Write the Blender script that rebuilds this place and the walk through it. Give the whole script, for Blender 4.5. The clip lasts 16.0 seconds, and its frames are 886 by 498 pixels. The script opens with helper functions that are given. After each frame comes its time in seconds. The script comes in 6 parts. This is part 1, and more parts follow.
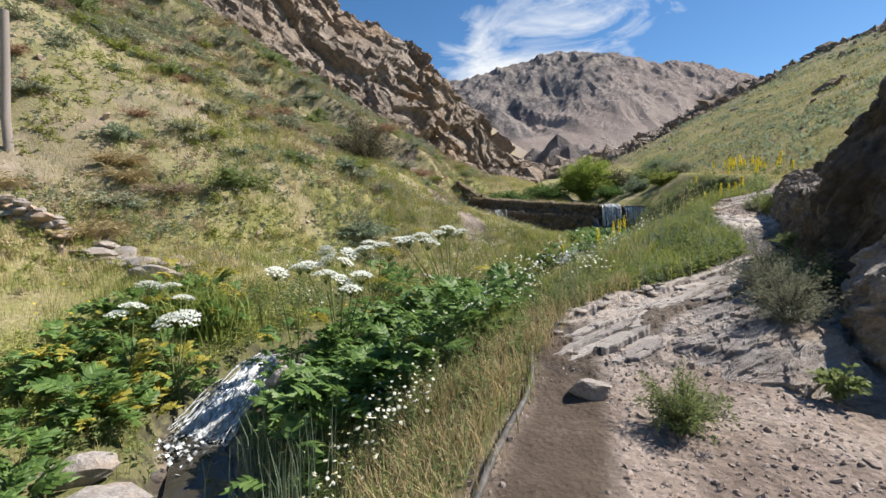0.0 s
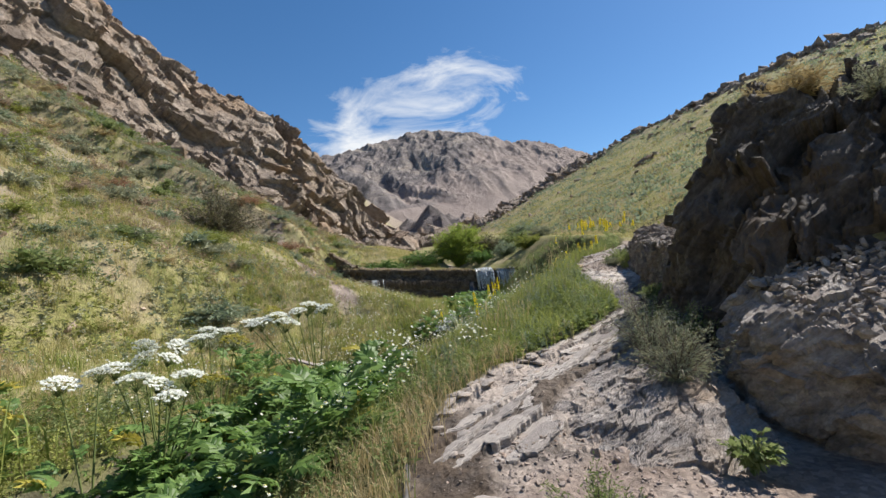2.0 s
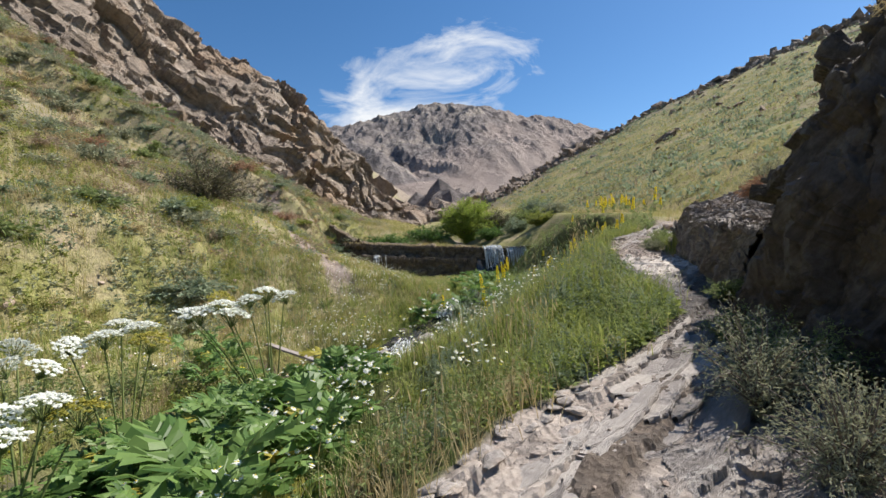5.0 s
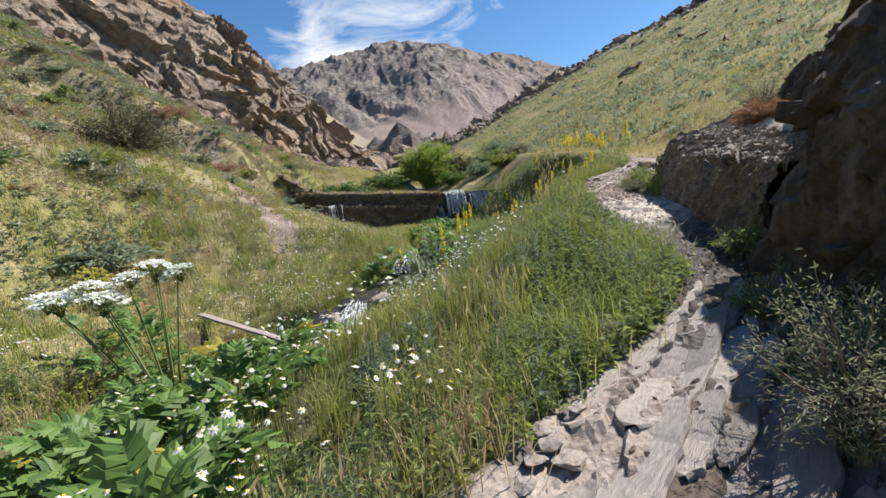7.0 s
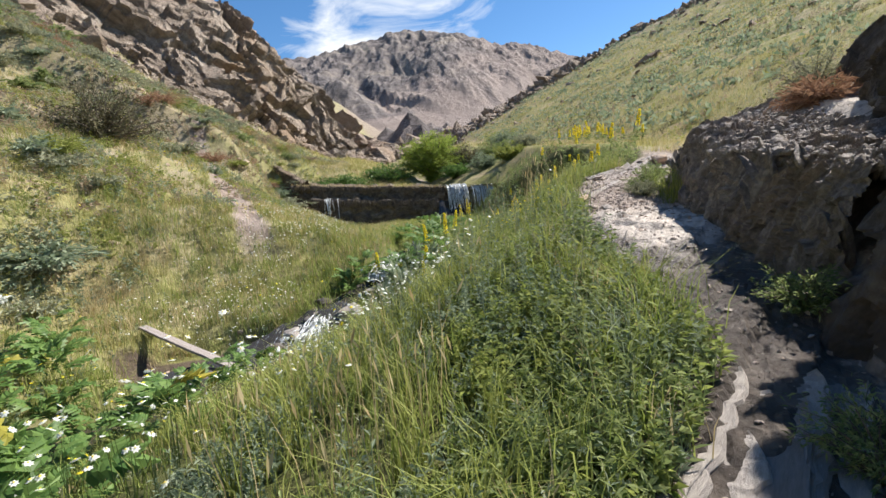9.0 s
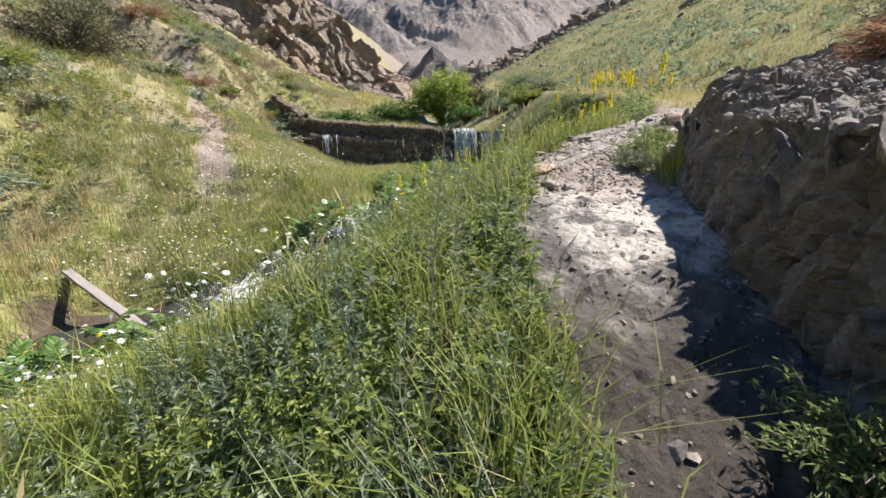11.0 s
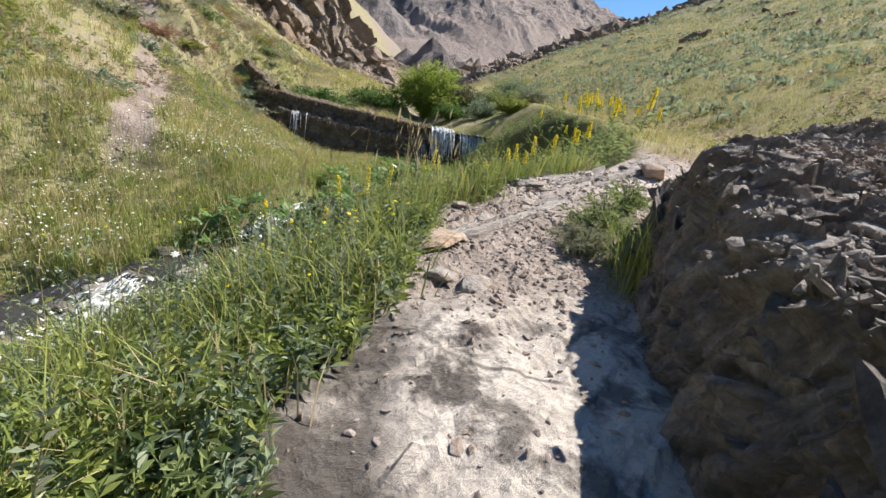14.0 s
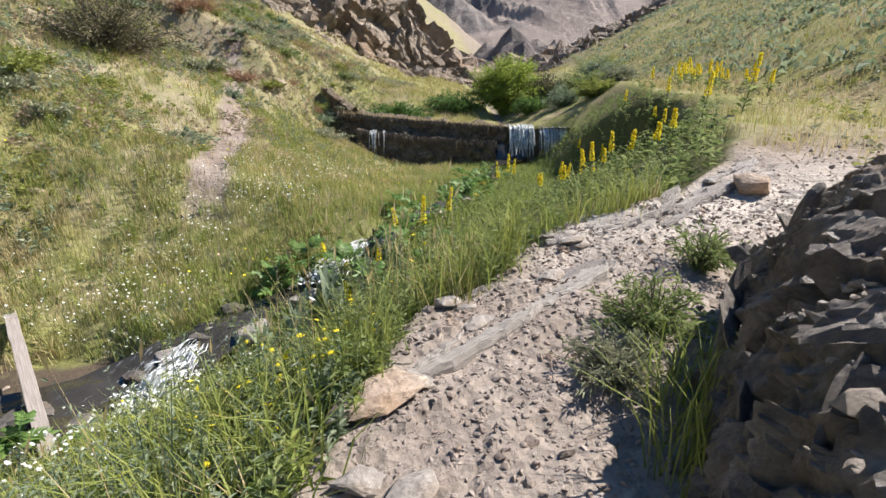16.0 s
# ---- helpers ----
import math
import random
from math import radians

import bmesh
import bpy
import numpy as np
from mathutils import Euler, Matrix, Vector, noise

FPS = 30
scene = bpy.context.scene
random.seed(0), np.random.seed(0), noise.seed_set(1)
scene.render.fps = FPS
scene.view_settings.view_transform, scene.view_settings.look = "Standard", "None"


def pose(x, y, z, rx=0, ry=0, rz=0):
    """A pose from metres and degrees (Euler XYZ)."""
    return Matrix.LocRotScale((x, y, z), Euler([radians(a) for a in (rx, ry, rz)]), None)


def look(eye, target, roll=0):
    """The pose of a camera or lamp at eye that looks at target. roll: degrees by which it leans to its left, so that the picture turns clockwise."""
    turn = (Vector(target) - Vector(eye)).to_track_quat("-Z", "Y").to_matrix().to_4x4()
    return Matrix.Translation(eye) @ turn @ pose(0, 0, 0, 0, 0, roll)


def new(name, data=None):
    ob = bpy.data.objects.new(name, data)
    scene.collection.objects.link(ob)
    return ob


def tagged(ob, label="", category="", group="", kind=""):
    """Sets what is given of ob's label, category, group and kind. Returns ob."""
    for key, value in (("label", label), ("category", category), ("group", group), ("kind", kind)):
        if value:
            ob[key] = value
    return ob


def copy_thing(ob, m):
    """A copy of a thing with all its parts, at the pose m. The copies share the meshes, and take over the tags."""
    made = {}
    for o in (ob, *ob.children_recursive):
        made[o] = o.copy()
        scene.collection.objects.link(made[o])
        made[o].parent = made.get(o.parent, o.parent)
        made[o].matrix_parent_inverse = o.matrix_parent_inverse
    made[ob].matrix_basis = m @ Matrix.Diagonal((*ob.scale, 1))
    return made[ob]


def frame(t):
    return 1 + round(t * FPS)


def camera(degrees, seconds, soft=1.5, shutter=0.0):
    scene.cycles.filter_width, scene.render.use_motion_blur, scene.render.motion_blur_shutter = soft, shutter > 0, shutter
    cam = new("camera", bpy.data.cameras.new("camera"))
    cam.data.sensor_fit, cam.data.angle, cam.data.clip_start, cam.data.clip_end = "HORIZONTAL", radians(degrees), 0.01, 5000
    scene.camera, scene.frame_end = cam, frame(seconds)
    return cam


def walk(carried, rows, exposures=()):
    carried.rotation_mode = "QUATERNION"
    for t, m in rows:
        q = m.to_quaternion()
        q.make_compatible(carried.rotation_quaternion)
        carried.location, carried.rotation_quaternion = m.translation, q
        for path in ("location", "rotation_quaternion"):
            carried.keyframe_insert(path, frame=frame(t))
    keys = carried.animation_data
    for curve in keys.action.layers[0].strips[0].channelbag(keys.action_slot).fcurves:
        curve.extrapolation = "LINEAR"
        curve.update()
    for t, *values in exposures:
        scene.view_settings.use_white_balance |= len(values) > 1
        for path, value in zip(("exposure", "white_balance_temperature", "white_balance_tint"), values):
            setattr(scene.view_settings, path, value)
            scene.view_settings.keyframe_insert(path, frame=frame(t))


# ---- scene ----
TILT = pose(0, 0, 1.5, -6)
PATH = [
    (0, (0.152, 0.166, 1.53), (0.116, 2.16, 1.386), -0.8),
    (0.5, (0.35, 0.327, 1.586), (0.417, 2.323, 1.471), -2.1),
    (1, (0.392, 0.523, 1.544), (0.519, 2.511, 1.722), -10.3),
    (1.5, (0.355, 0.832, 1.599), (0.709, 2.788, 1.82), -7.3),
    (2, (0.449, 1.088, 1.515), (0.933, 3.024, 1.648), -4.5),
    (2.5, (0.622, 1.391, 1.573), (1.144, 3.32, 1.67), -3.8),
    (3, (0.606, 1.744, 1.517), (1.142, 3.668, 1.629), -3.2),
    (3.5, (0.643, 2.107, 1.61), (1.199, 4.026, 1.705), -1.7),
    (4, (0.771, 2.417, 1.602), (1.322, 4.337, 1.695), -0.4),
    (4.2, (0.843, 2.521, 1.643), (1.305, 4.465, 1.73), -0.2),
    (6.5, (1.462, 3.941, 1.604), (1.991, 5.863, 1.447), -6.3),
    (7, (1.654, 4.238, 1.693), (2.222, 6.144, 1.479), -5.1),
    (7.5, (2.039, 4.462, 1.7), (2.641, 6.36, 1.513), -4.0),
    (8, (2.266, 4.594, 1.765), (2.861, 6.498, 1.607), -5.6),
    (8.2, (2.333, 4.744, 1.748), (2.93, 6.646, 1.593), -5.9),
    (10.3, (3.818, 6.471, 1.863), (4.17, 8.384, 1.399), -1.5),
    (10.5, (3.926, 6.503, 1.854), (4.366, 8.398, 1.39), 0.7),
    (11, (4.116, 6.672, 1.874), (4.541, 8.567, 1.393), -0.6),
    (11.5, (4.221, 7.03, 1.94), (4.509, 8.962, 1.509), -2.1),
    (12, (4.404, 7.197, 2.056), (4.653, 9.132, 1.618), -2.6),
    (12.5, (4.715, 7.334, 2.193), (5.025, 9.285, 1.878), -3.6),
    (13, (4.817, 7.537, 2.155), (5.139, 9.498, 1.926), -4.0),
    (13.5, (4.91, 7.875, 2.188), (5.275, 9.82, 1.9), 0.4),
    (14, (5.091, 7.905, 2.172), (5.629, 9.765, 1.673), 8.7),
    (14.5, (5.556, 8.009, 2.152), (6.108, 9.851, 1.603), 8.5),
    (14.6, (5.587, 8.018, 2.213), (6.132, 9.857, 1.648), 8.5),
    (15, (5.679, 8.167, 2.35), (6.067, 10.028, 1.728), 2.0),
    (15.5, (5.759, 8.461, 2.355), (5.923, 10.362, 1.756), 0.4),
    (16, (5.894, 8.714, 2.617), (6.004, 10.633, 2.067), -0.3),
]
cam = camera(87.3, 16.0)
walk(cam, [(t, look(eye, target, roll)) for t, eye, target, roll in PATH], exposures=[(0, 0.7), (3.5, 0.6), (6.5, 0.76), (8.2, 0.82), (10.3, 1.05), (11.5, 1.0), (12.5, 0.84), (13.5, 0.80), (14.2, 0.92), (16, 0.92)])

# ---------------------------------------------------------------- light
SUN_AZ, SUN_EL = 75.0, 48.0          # degrees clockwise from the way ahead (+y), and above the horizon
sun_dir = Vector((math.sin(radians(SUN_AZ)) * math.cos(radians(SUN_EL)),
                  math.cos(radians(SUN_AZ)) * math.cos(radians(SUN_EL)), math.sin(radians(SUN_EL))))
world = bpy.data.worlds.new("sky")
scene.world = world
world.use_nodes = True
wn, wl = world.node_tree.nodes, world.node_tree.links
wn.clear()


def wnode(kind, **kw):
    n = wn.new(kind)
    for k, v in kw.items():
        n.inputs[k].default_value = v
    return n


sky = wn.new("ShaderNodeTexSky")
sky.sky_type, sky.sun_disc = "NISHITA", False
sky.sun_elevation, sky.sun_rotation = radians(SUN_EL), radians(SUN_AZ)
sky.altitude, sky.air_density, sky.dust_density, sky.ozone_density = 2000, 1.1, 0.9, 1.6
geo = wn.new("ShaderNodeTexCoord")
# one streaky white cloud above the far mountain
rot = wn.new("ShaderNodeMapping")
rot.inputs["Rotation"].default_value = (0, 0, radians(9))
wl.new(geo.outputs["Generated"], rot.inputs["Vector"])
sep = wn.new("ShaderNodeSeparateXYZ")
wl.new(rot.outputs["Vector"], sep.inputs[0])


def wmath(op, a, b=None, clamp=False):
    n = wn.new("ShaderNodeMath")
    n.operation, n.use_clamp = op, clamp
    for i, v in enumerate((a, b)):
        if v is None:
            continue
        if isinstance(v, (int, float)):
            n.inputs[i].default_value = v
        else:
            wl.new(v, n.inputs[i])
    return n.outputs[0]


px = wmath("DIVIDE", sep.outputs[0], wmath("MAXIMUM", sep.outputs[1], 0.05))
pz = wmath("DIVIDE", sep.outputs[2], wmath("MAXIMUM", sep.outputs[1], 0.05))
flat = wn.new("ShaderNodeCombineXYZ")
wl.new(px, flat.inputs[0]), wl.new(pz, flat.inputs[1])
cn = wnode("ShaderNodeTexNoise", Scale=7.0, Detail=8.0, Roughness=0.6, Distortion=0.9)
stretch = wn.new("ShaderNodeMapping")
stretch.inputs["Rotation"].default_value = (0, 0, radians(-28))
stretch.inputs["Scale"].default_value = (0.75, 1.7, 1)
wl.new(flat.outputs[0], stretch.inputs["Vector"]), wl.new(stretch.outputs[0], cn.inputs["Vector"])
# a slanting ellipse, its long axis rising to the right
CX, CZ = 0.035, 0.358
dx, dz = wmath("SUBTRACT", px, CX), wmath("SUBTRACT", pz, CZ)
la = wmath("ADD", wmath("MULTIPLY", dx, 0.94), wmath("MULTIPLY", dz, 0.34))
lb = wmath("SUBTRACT", wmath("MULTIPLY", dz, 0.94), wmath("MULTIPLY", dx, 0.34))
ell = wmath("ADD", wmath("POWER", wmath("DIVIDE", la, 0.25), 2.0), wmath("POWER", wmath("DIVIDE", lb, 0.108), 2.0))
mask = wmath("SUBTRACT", wmath("ADD", wmath("MULTIPLY", cn.outputs[0], 1.9), -0.20), wmath("MULTIPLY", ell, 0.40))
mask = wmath("MULTIPLY", wmath("SUBTRACT", mask, 0.33), 1.7, True)
ahead = wmath("GREATER_THAN", sep.outputs[1], 0.1)
mask = wmath("MULTIPLY", mask, ahead)
bgs, bgc, mixb, out = wn.new("ShaderNodeBackground"), wn.new("ShaderNodeBackground"), wn.new("ShaderNodeMixShader"), wn.new("ShaderNodeOutputWorld")
SKY = 0.086
hs = wn.new("ShaderNodeHueSaturation")
hs.inputs["Saturation"].default_value = 1.26
wl.new(sky.outputs[0], hs.inputs["Color"]), wl.new(hs.outputs[0], bgs.inputs["Color"])
bgs.inputs["Strength"].default_value = SKY
bgc.inputs["Color"].default_value, bgc.inputs["Strength"].default_value = (0.93, 0.96, 1.0, 1), 0.62
wl.new(mask, mixb.inputs[0]), wl.new(bgs.outputs[0], mixb.inputs[1]), wl.new(bgc.outputs[0], mixb.inputs[2])
wl.new(mixb.outputs[0], out.inputs[0])

lamp = bpy.data.lights.new("sun", "SUN")
lamp.energy, lamp.angle, lamp.color = 5.0, radians(0.53), (1.0, 0.945, 0.87)
sun = new("sun", lamp)
sun.matrix_world = look(sun_dir * 50, (0, 0, 0))

# ---------------------------------------------------------------- materials


class Mat:
    """A node material, written as a chain of small steps."""

    def __init__(self, name, rough=0.9, metal=0.0, spec=0.3):
        self.m = bpy.data.materials.new(name)
        self.m.use_nodes = True
        self.n, self.l = self.m.node_tree.nodes, self.m.node_tree.links
        self.b = self.n["Principled BSDF"]
        self.b.inputs["Roughness"].default_value, self.b.inputs["Metallic"].default_value = rough, metal
        self.b.inputs["Specular IOR Level"].default_value = spec
        self.co = self.n.new("ShaderNodeTexCoord").outputs["Object"]

    def put(self, sock, v):
        if hasattr(v, "is_linked"):
            self.l.new(v, sock)
        else:
            sock.default_value = v

    def noise(self, scale, detail=4.0, rough=0.6, stretch=None, distort=0.0):
        n = self.n.new("ShaderNodeTexNoise")
        n.inputs["Scale"].default_value, n.inputs["Detail"].default_value = scale, detail
        n.inputs["Roughness"].default_value, n.inputs["Distortion"].default_value = rough, distort
        src = self.co
        if stretch:
            m = self.n.new("ShaderNodeMapping")
            m.vector_type = "TEXTURE"
            m.inputs["Scale"].default_value, m.inputs["Rotation"].default_value = [1 / v for v in stretch[0]], [radians(a) for a in stretch[1]]
            self.l.new(src, m.inputs[0])
            src = m.outputs[0]
        self.l.new(src, n.inputs["Vector"])
        return n.outputs["Fac"]

    def voronoi(self, scale, feature="F1", out="Distance"):
        n = self.n.new("ShaderNodeTexVoronoi")
        n.feature = feature
        n.inputs["Scale"].default_value = scale
        self.l.new(self.co, n.inputs["Vector"])
        return n.outputs[out]

    def ramp(self, fac, *stops):
        r = self.n.new("ShaderNodeValToRGB")
        while len(r.color_ramp.elements) < len(stops):
            r.color_ramp.elements.new(0.5)
        for e, (p, c) in zip(r.color_ramp.elements, stops):
            e.position = p
            e.color = (*c, 1) if not isinstance(c, (int, float)) else (c, c, c, 1)
        self.l.new(fac, r.inputs[0])
        return r.outputs[0]

    def mix(self, fac, a, b, mode="MIX"):
        m = self.n.new("ShaderNodeMix")
        m.data_type, m.blend_type = "RGBA", mode
        self.put(m.inputs[0], fac)
        for s, v in ((m.inputs[6], a), (m.inputs[7], b)):
            self.put(s, (*v, 1) if isinstance(v, tuple) and len(v) == 3 else v)
        return m.outputs[2]

    def math(self, op, a, b=0.0, clamp=False):
        m = self.n.new("ShaderNodeMath")
        m.operation, m.use_clamp = op, clamp
        self.put(m.inputs[0], a), self.put(m.inputs[1], b)
        return m.outputs[0]

    def attr(self, name):
        a = self.n.new("ShaderNodeAttribute")
        a.attribute_name = name
        return a.outputs["Color"]

    def fac(self, name):
        a = self.n.new("ShaderNodeAttribute")
        a.attribute_name = name
        return a.outputs["Fac"]

    def island(self):
        return self.n.new("ShaderNodeNewGeometry").outputs["Random Per Island"]

    def rand(self):
        return self.n.new("ShaderNodeObjectInfo").outputs["Random"]

    def color(self, v):
        self.put(self.b.inputs["Base Color"], (*v, 1) if isinstance(v, tuple) else v)
        return self

    def rough(self, v):
        self.put(self.b.inputs["Roughness"], v)
        return self

    def bump(self, h, strength=0.5, dist=0.02):
        b = self.n.new("ShaderNodeBump")
        b.inputs["Strength"].default_value, b.inputs["Distance"].default_value = strength, dist
        self.l.new(h, b.inputs["Height"])
        self.l.new(b.outputs[0], self.b.inputs["Normal"])
        return self

    def leaf_light(self, amount):
        """Light that passes through thin leaves."""
        t = self.n.new("ShaderNodeBsdfTranslucent")
        mixs = self.n.new("ShaderNodeMixShader")
        mixs.inputs[0].default_value = amount
        src = self.b.inputs["Base Color"]
        if src.is_linked:
            self.l.new(src.links[0].from_socket, t.inputs["Color"])
        else:
            t.inputs["Color"].default_value = src.default_value
        o = self.n["Material Output"]
        self.l.new(self.b.outputs[0], mixs.inputs[1]), self.l.new(t.outputs[0], mixs.inputs[2])
        self.l.new(mixs.outputs[0], o.inputs["Surface"])
        return self


def plant_mat(name, lo, hi, dry=None, dry_share=0.15, trans=0.35, rough=0.65, mottle=0.25):
    m = Mat(name, rough, spec=0.25)
    c = m.ramp(m.island(), (0.0, lo), (1.0, hi))
    if dry:
        pick = m.math("GREATER_THAN", m.noise(0.7, 3), 0.62 - dry_share * 0.5)
        c = m.mix(m.math("MULTIPLY", pick, 0.75), c, dry)
    c = m.mix(mottle, c, m.ramp(m.noise(22, 2), (0.3, 0.5), (0.75, 1.0)), "MULTIPLY")
    return m.color(c).leaf_light(trans).m


# soil and turf of the valley, mixed by the turf and path masks of the ground
g = Mat("ground_soil", 0.95, spec=0.1)
soil = g.ramp(g.noise(1.3, 8, 0.7), (0.3, (0.16, 0.122, 0.10)), (0.5, (0.28, 0.222, 0.185)), (0.72, (0.42, 0.355, 0.305)))
grit = g.ramp(g.voronoi(26, out="Color"), (0.2, 0.55), (0.9, 1.15))
soil = g.mix(0.7, soil, grit, "MULTIPLY")
turf = g.ramp(g.noise(0.55, 8, 0.7), (0.26, (0.18, 0.19, 0.06)), (0.44, (0.28, 0.275, 0.10)), (0.58, (0.38, 0.33, 0.18)), (0.74, (0.42, 0.32, 0.22)))
turf = g.mix(0.8, turf, g.ramp(g.noise(11, 5, 0.7), (0.3, 0.35), (0.7, 1.15)), "MULTIPLY")
slabc = g.ramp(g.noise(2.2, 9, 0.72, ((1.0, 5.0, 1.0), (0, 0, 33))), (0.24, (0.25, 0.22, 0.20)), (0.38, (0.47, 0.415, 0.365)), (0.60, (0.61, 0.545, 0.48)))
crk = g.ramp(g.voronoi(2.3, "DISTANCE_TO_EDGE"), (0.012, 0.35), (0.035, 1.0))
slabc = g.mix(g.ramp(g.noise(1.7, 3), (0.45, 0.0), (0.6, 0.9)), slabc, g.mix(1.0, slabc, crk, "MULTIPLY"))
slabc = g.mix(0.35, slabc, g.ramp(g.noise(40, 4), (0.3, 0.6), (0.7, 1.1)), "MULTIPLY")
base = g.mix(g.fac("turf"), soil, turf)
base = g.mix(g.math("MULTIPLY", g.fac("lush"), 0.85), base, g.ramp(g.noise(5, 6, 0.7), (0.3, (0.045, 0.05, 0.02)), (0.7, (0.12, 0.13, 0.045))))
base = g.mix(g.fac("slab"), base, slabc)
base = g.mix(g.math("MULTIPLY", g.fac("mud"), g.ramp(g.noise(6, 4), (0.25, 0.7), (0.5, 1.0))), base, (0.092, 0.07, 0.053))
wet = g.ramp(g.noise(3.1, 6, 0.65), (0.52, 0.0), (0.6, 1.0))
wetf = g.math("MAXIMUM", g.math("MULTIPLY", g.fac("wet"), wet), g.math("MULTIPLY", g.fac("seep"), g.ramp(g.noise(5, 6, 0.7), (0.32, 0.35), (0.5, 1.0))))
base = g.mix(g.math("MULTIPLY", wetf, 0.86), base, (0.045, 0.037, 0.032))
g.color(base).rough(g.ramp(wetf, (0.0, 0.93), (1.0, 0.30)))
hgt = g.math("ADD", g.noise(7, 10, 0.72), g.math("MULTIPLY", g.noise(2.6, 7, 0.7, ((1.0, 3.0, 1.0), (0, 0, 33))), g.fac("slab")))
hgt = g.math("ADD", hgt, g.math("MULTIPLY", g.voronoi(22), 0.35))
g.bump(hgt, 0.8, 0.04)
GROUND = g.m


def rock_mat(name, dark, mid, light, scale=1.0, tilt=(0, 0, 0), bump=0.08, strata=6.0):
    r = Mat(name, 0.9, spec=0.25)
    bands = r.noise(1.4 * scale, 9, 0.72, ((1.0, 1.0, strata), tilt), 0.4)
    c = r.ramp(bands, (0.3, dark), (0.5, mid), (0.72, light))
    c = r.mix(0.75, c, r.ramp(r.noise(9 * scale, 7, 0.7), (0.32, 0.45), (0.66, 1.15)), "MULTIPLY")
    c = r.mix(r.ramp(r.noise(0.6 * scale, 5, 0.6), (0.5, 0.0), (0.68, 0.55)), c, tuple(a * b for a, b in zip(mid, (1.15, 0.95, 0.72))))
    r.color(c)
    h = r.math("ADD", r.noise(3.5 * scale, 10, 0.75, ((1.0, 1.0, strata), tilt)), r.math("MULTIPLY", r.voronoi(5 * scale), 0.4))
    return r.bump(h, 0.9, bump).m


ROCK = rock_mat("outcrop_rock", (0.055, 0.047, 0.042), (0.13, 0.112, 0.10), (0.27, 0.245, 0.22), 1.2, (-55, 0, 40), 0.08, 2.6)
LEDGE_ROCK = rock_mat("ledge_rock", (0.10, 0.088, 0.08), (0.27, 0.237, 0.215), (0.52, 0.475, 0.43), 2.0, (-68, 0, -25), 0.05, 4.0)
PALE_ROCK = rock_mat("pale_rock", (0.14, 0.12, 0.11), (0.34, 0.302, 0.275), (0.58, 0.53, 0.485), 2.0, (-40, 0, 30), 0.05, 3.0)
CLIFF = rock_mat("cliff_rock", (0.14, 0.108, 0.086), (0.33, 0.262, 0.205), (0.52, 0.44, 0.36), 0.16, (50, 0, 70), 0.9, 3.0)
STONE = rock_mat("stone", (0.22, 0.19, 0.17), (0.36, 0.32, 0.29), (0.52, 0.48, 0.44), 4.0, (10, 5, 0), 0.02, 3.0)
WET_ROCK = rock_mat("damp_mossy_stone", (0.05, 0.04, 0.03), (0.15, 0.12, 0.09), (0.34, 0.28, 0.21), 1.6, (0, 0, 0), 0.12, 1.2)

# the far mountain: scree low down, dark rock above
mm = Mat("mountain_rock", 0.95, spec=0.1)
scree = mm.ramp(mm.noise(0.02, 9, 0.7), (0.3, (0.235, 0.19, 0.168)), (0.7, (0.34, 0.28, 0.245)))
crag = mm.ramp(mm.noise(0.035, 10, 0.75, ((1, 1, 2.0), (20, 30, 0))), (0.36, (0.09, 0.08, 0.08)), (0.5, (0.20, 0.175, 0.165)), (0.66, (0.34, 0.29, 0.24)))
mm.color(mm.mix(mm.fac("crag"), scree, crag))
mm.bump(mm.noise(0.22, 8, 0.75), 0.8, 3.0)
MOUNTAIN = mm.m

wat = Mat("stream_water", 0.08, spec=0.6)
foamf = wat.fac("foam")
fo = wat.ramp(wat.math("ADD", wat.math("MULTIPLY", foamf, 0.55), wat.math("MULTIPLY", wat.noise(7, 8, 0.75, ((2.2, 0.45, 0.6), (0, 0, -35))), 1.25)), (0.86, 0.0), (1.08, 0.45), (1.34, 1.0))
wat.color(wat.mix(fo, (0.045, 0.04, 0.032), (0.74, 0.79, 0.84)))
wat.rough(wat.ramp(fo, (0.0, 0.07), (1.0, 0.6)))
wat.bump(wat.noise(6, 4, 0.6), 0.6, 0.03)
WATER = wat.m

fw = Mat("falling_water", 0.25, spec=0.6)
fw.color(fw.mix(fw.ramp(fw.noise(6, 5, 0.6, ((3.0, 3.0, 0.25), (0, 0, 0))), (0.4, 0.0), (0.62, 1.0)), (0.28, 0.29, 0.28), (0.86, 0.89, 0.92)))
FALL = fw.m

pl = Mat("weathered_wood", 0.85)
pl.color(pl.ramp(pl.noise(6, 6, 0.7, ((0.3, 14.0, 14.0), (0, 0, 0))), (0.3, (0.20, 0.165, 0.145)), (0.7, (0.42, 0.37, 0.335))))
pl.bump(pl.noise(8, 6, 0.7, ((0.3, 14.0, 14.0), (0, 0, 0))), 0.6, 0.01)
WOOD = pl.m
pp = Mat("dusty_black_pipe", 0.6)
pp.color(pp.ramp(pp.noise(9, 5), (0.35, (0.05, 0.048, 0.045)), (0.7, (0.16, 0.145, 0.13))))
PIPE = pp.m
bk = Mat("bark", 0.9)
bk.color(bk.ramp(bk.noise(12, 5), (0.3, (0.09, 0.07, 0.055)), (0.7, (0.22, 0.18, 0.15))))
BARK = bk.m

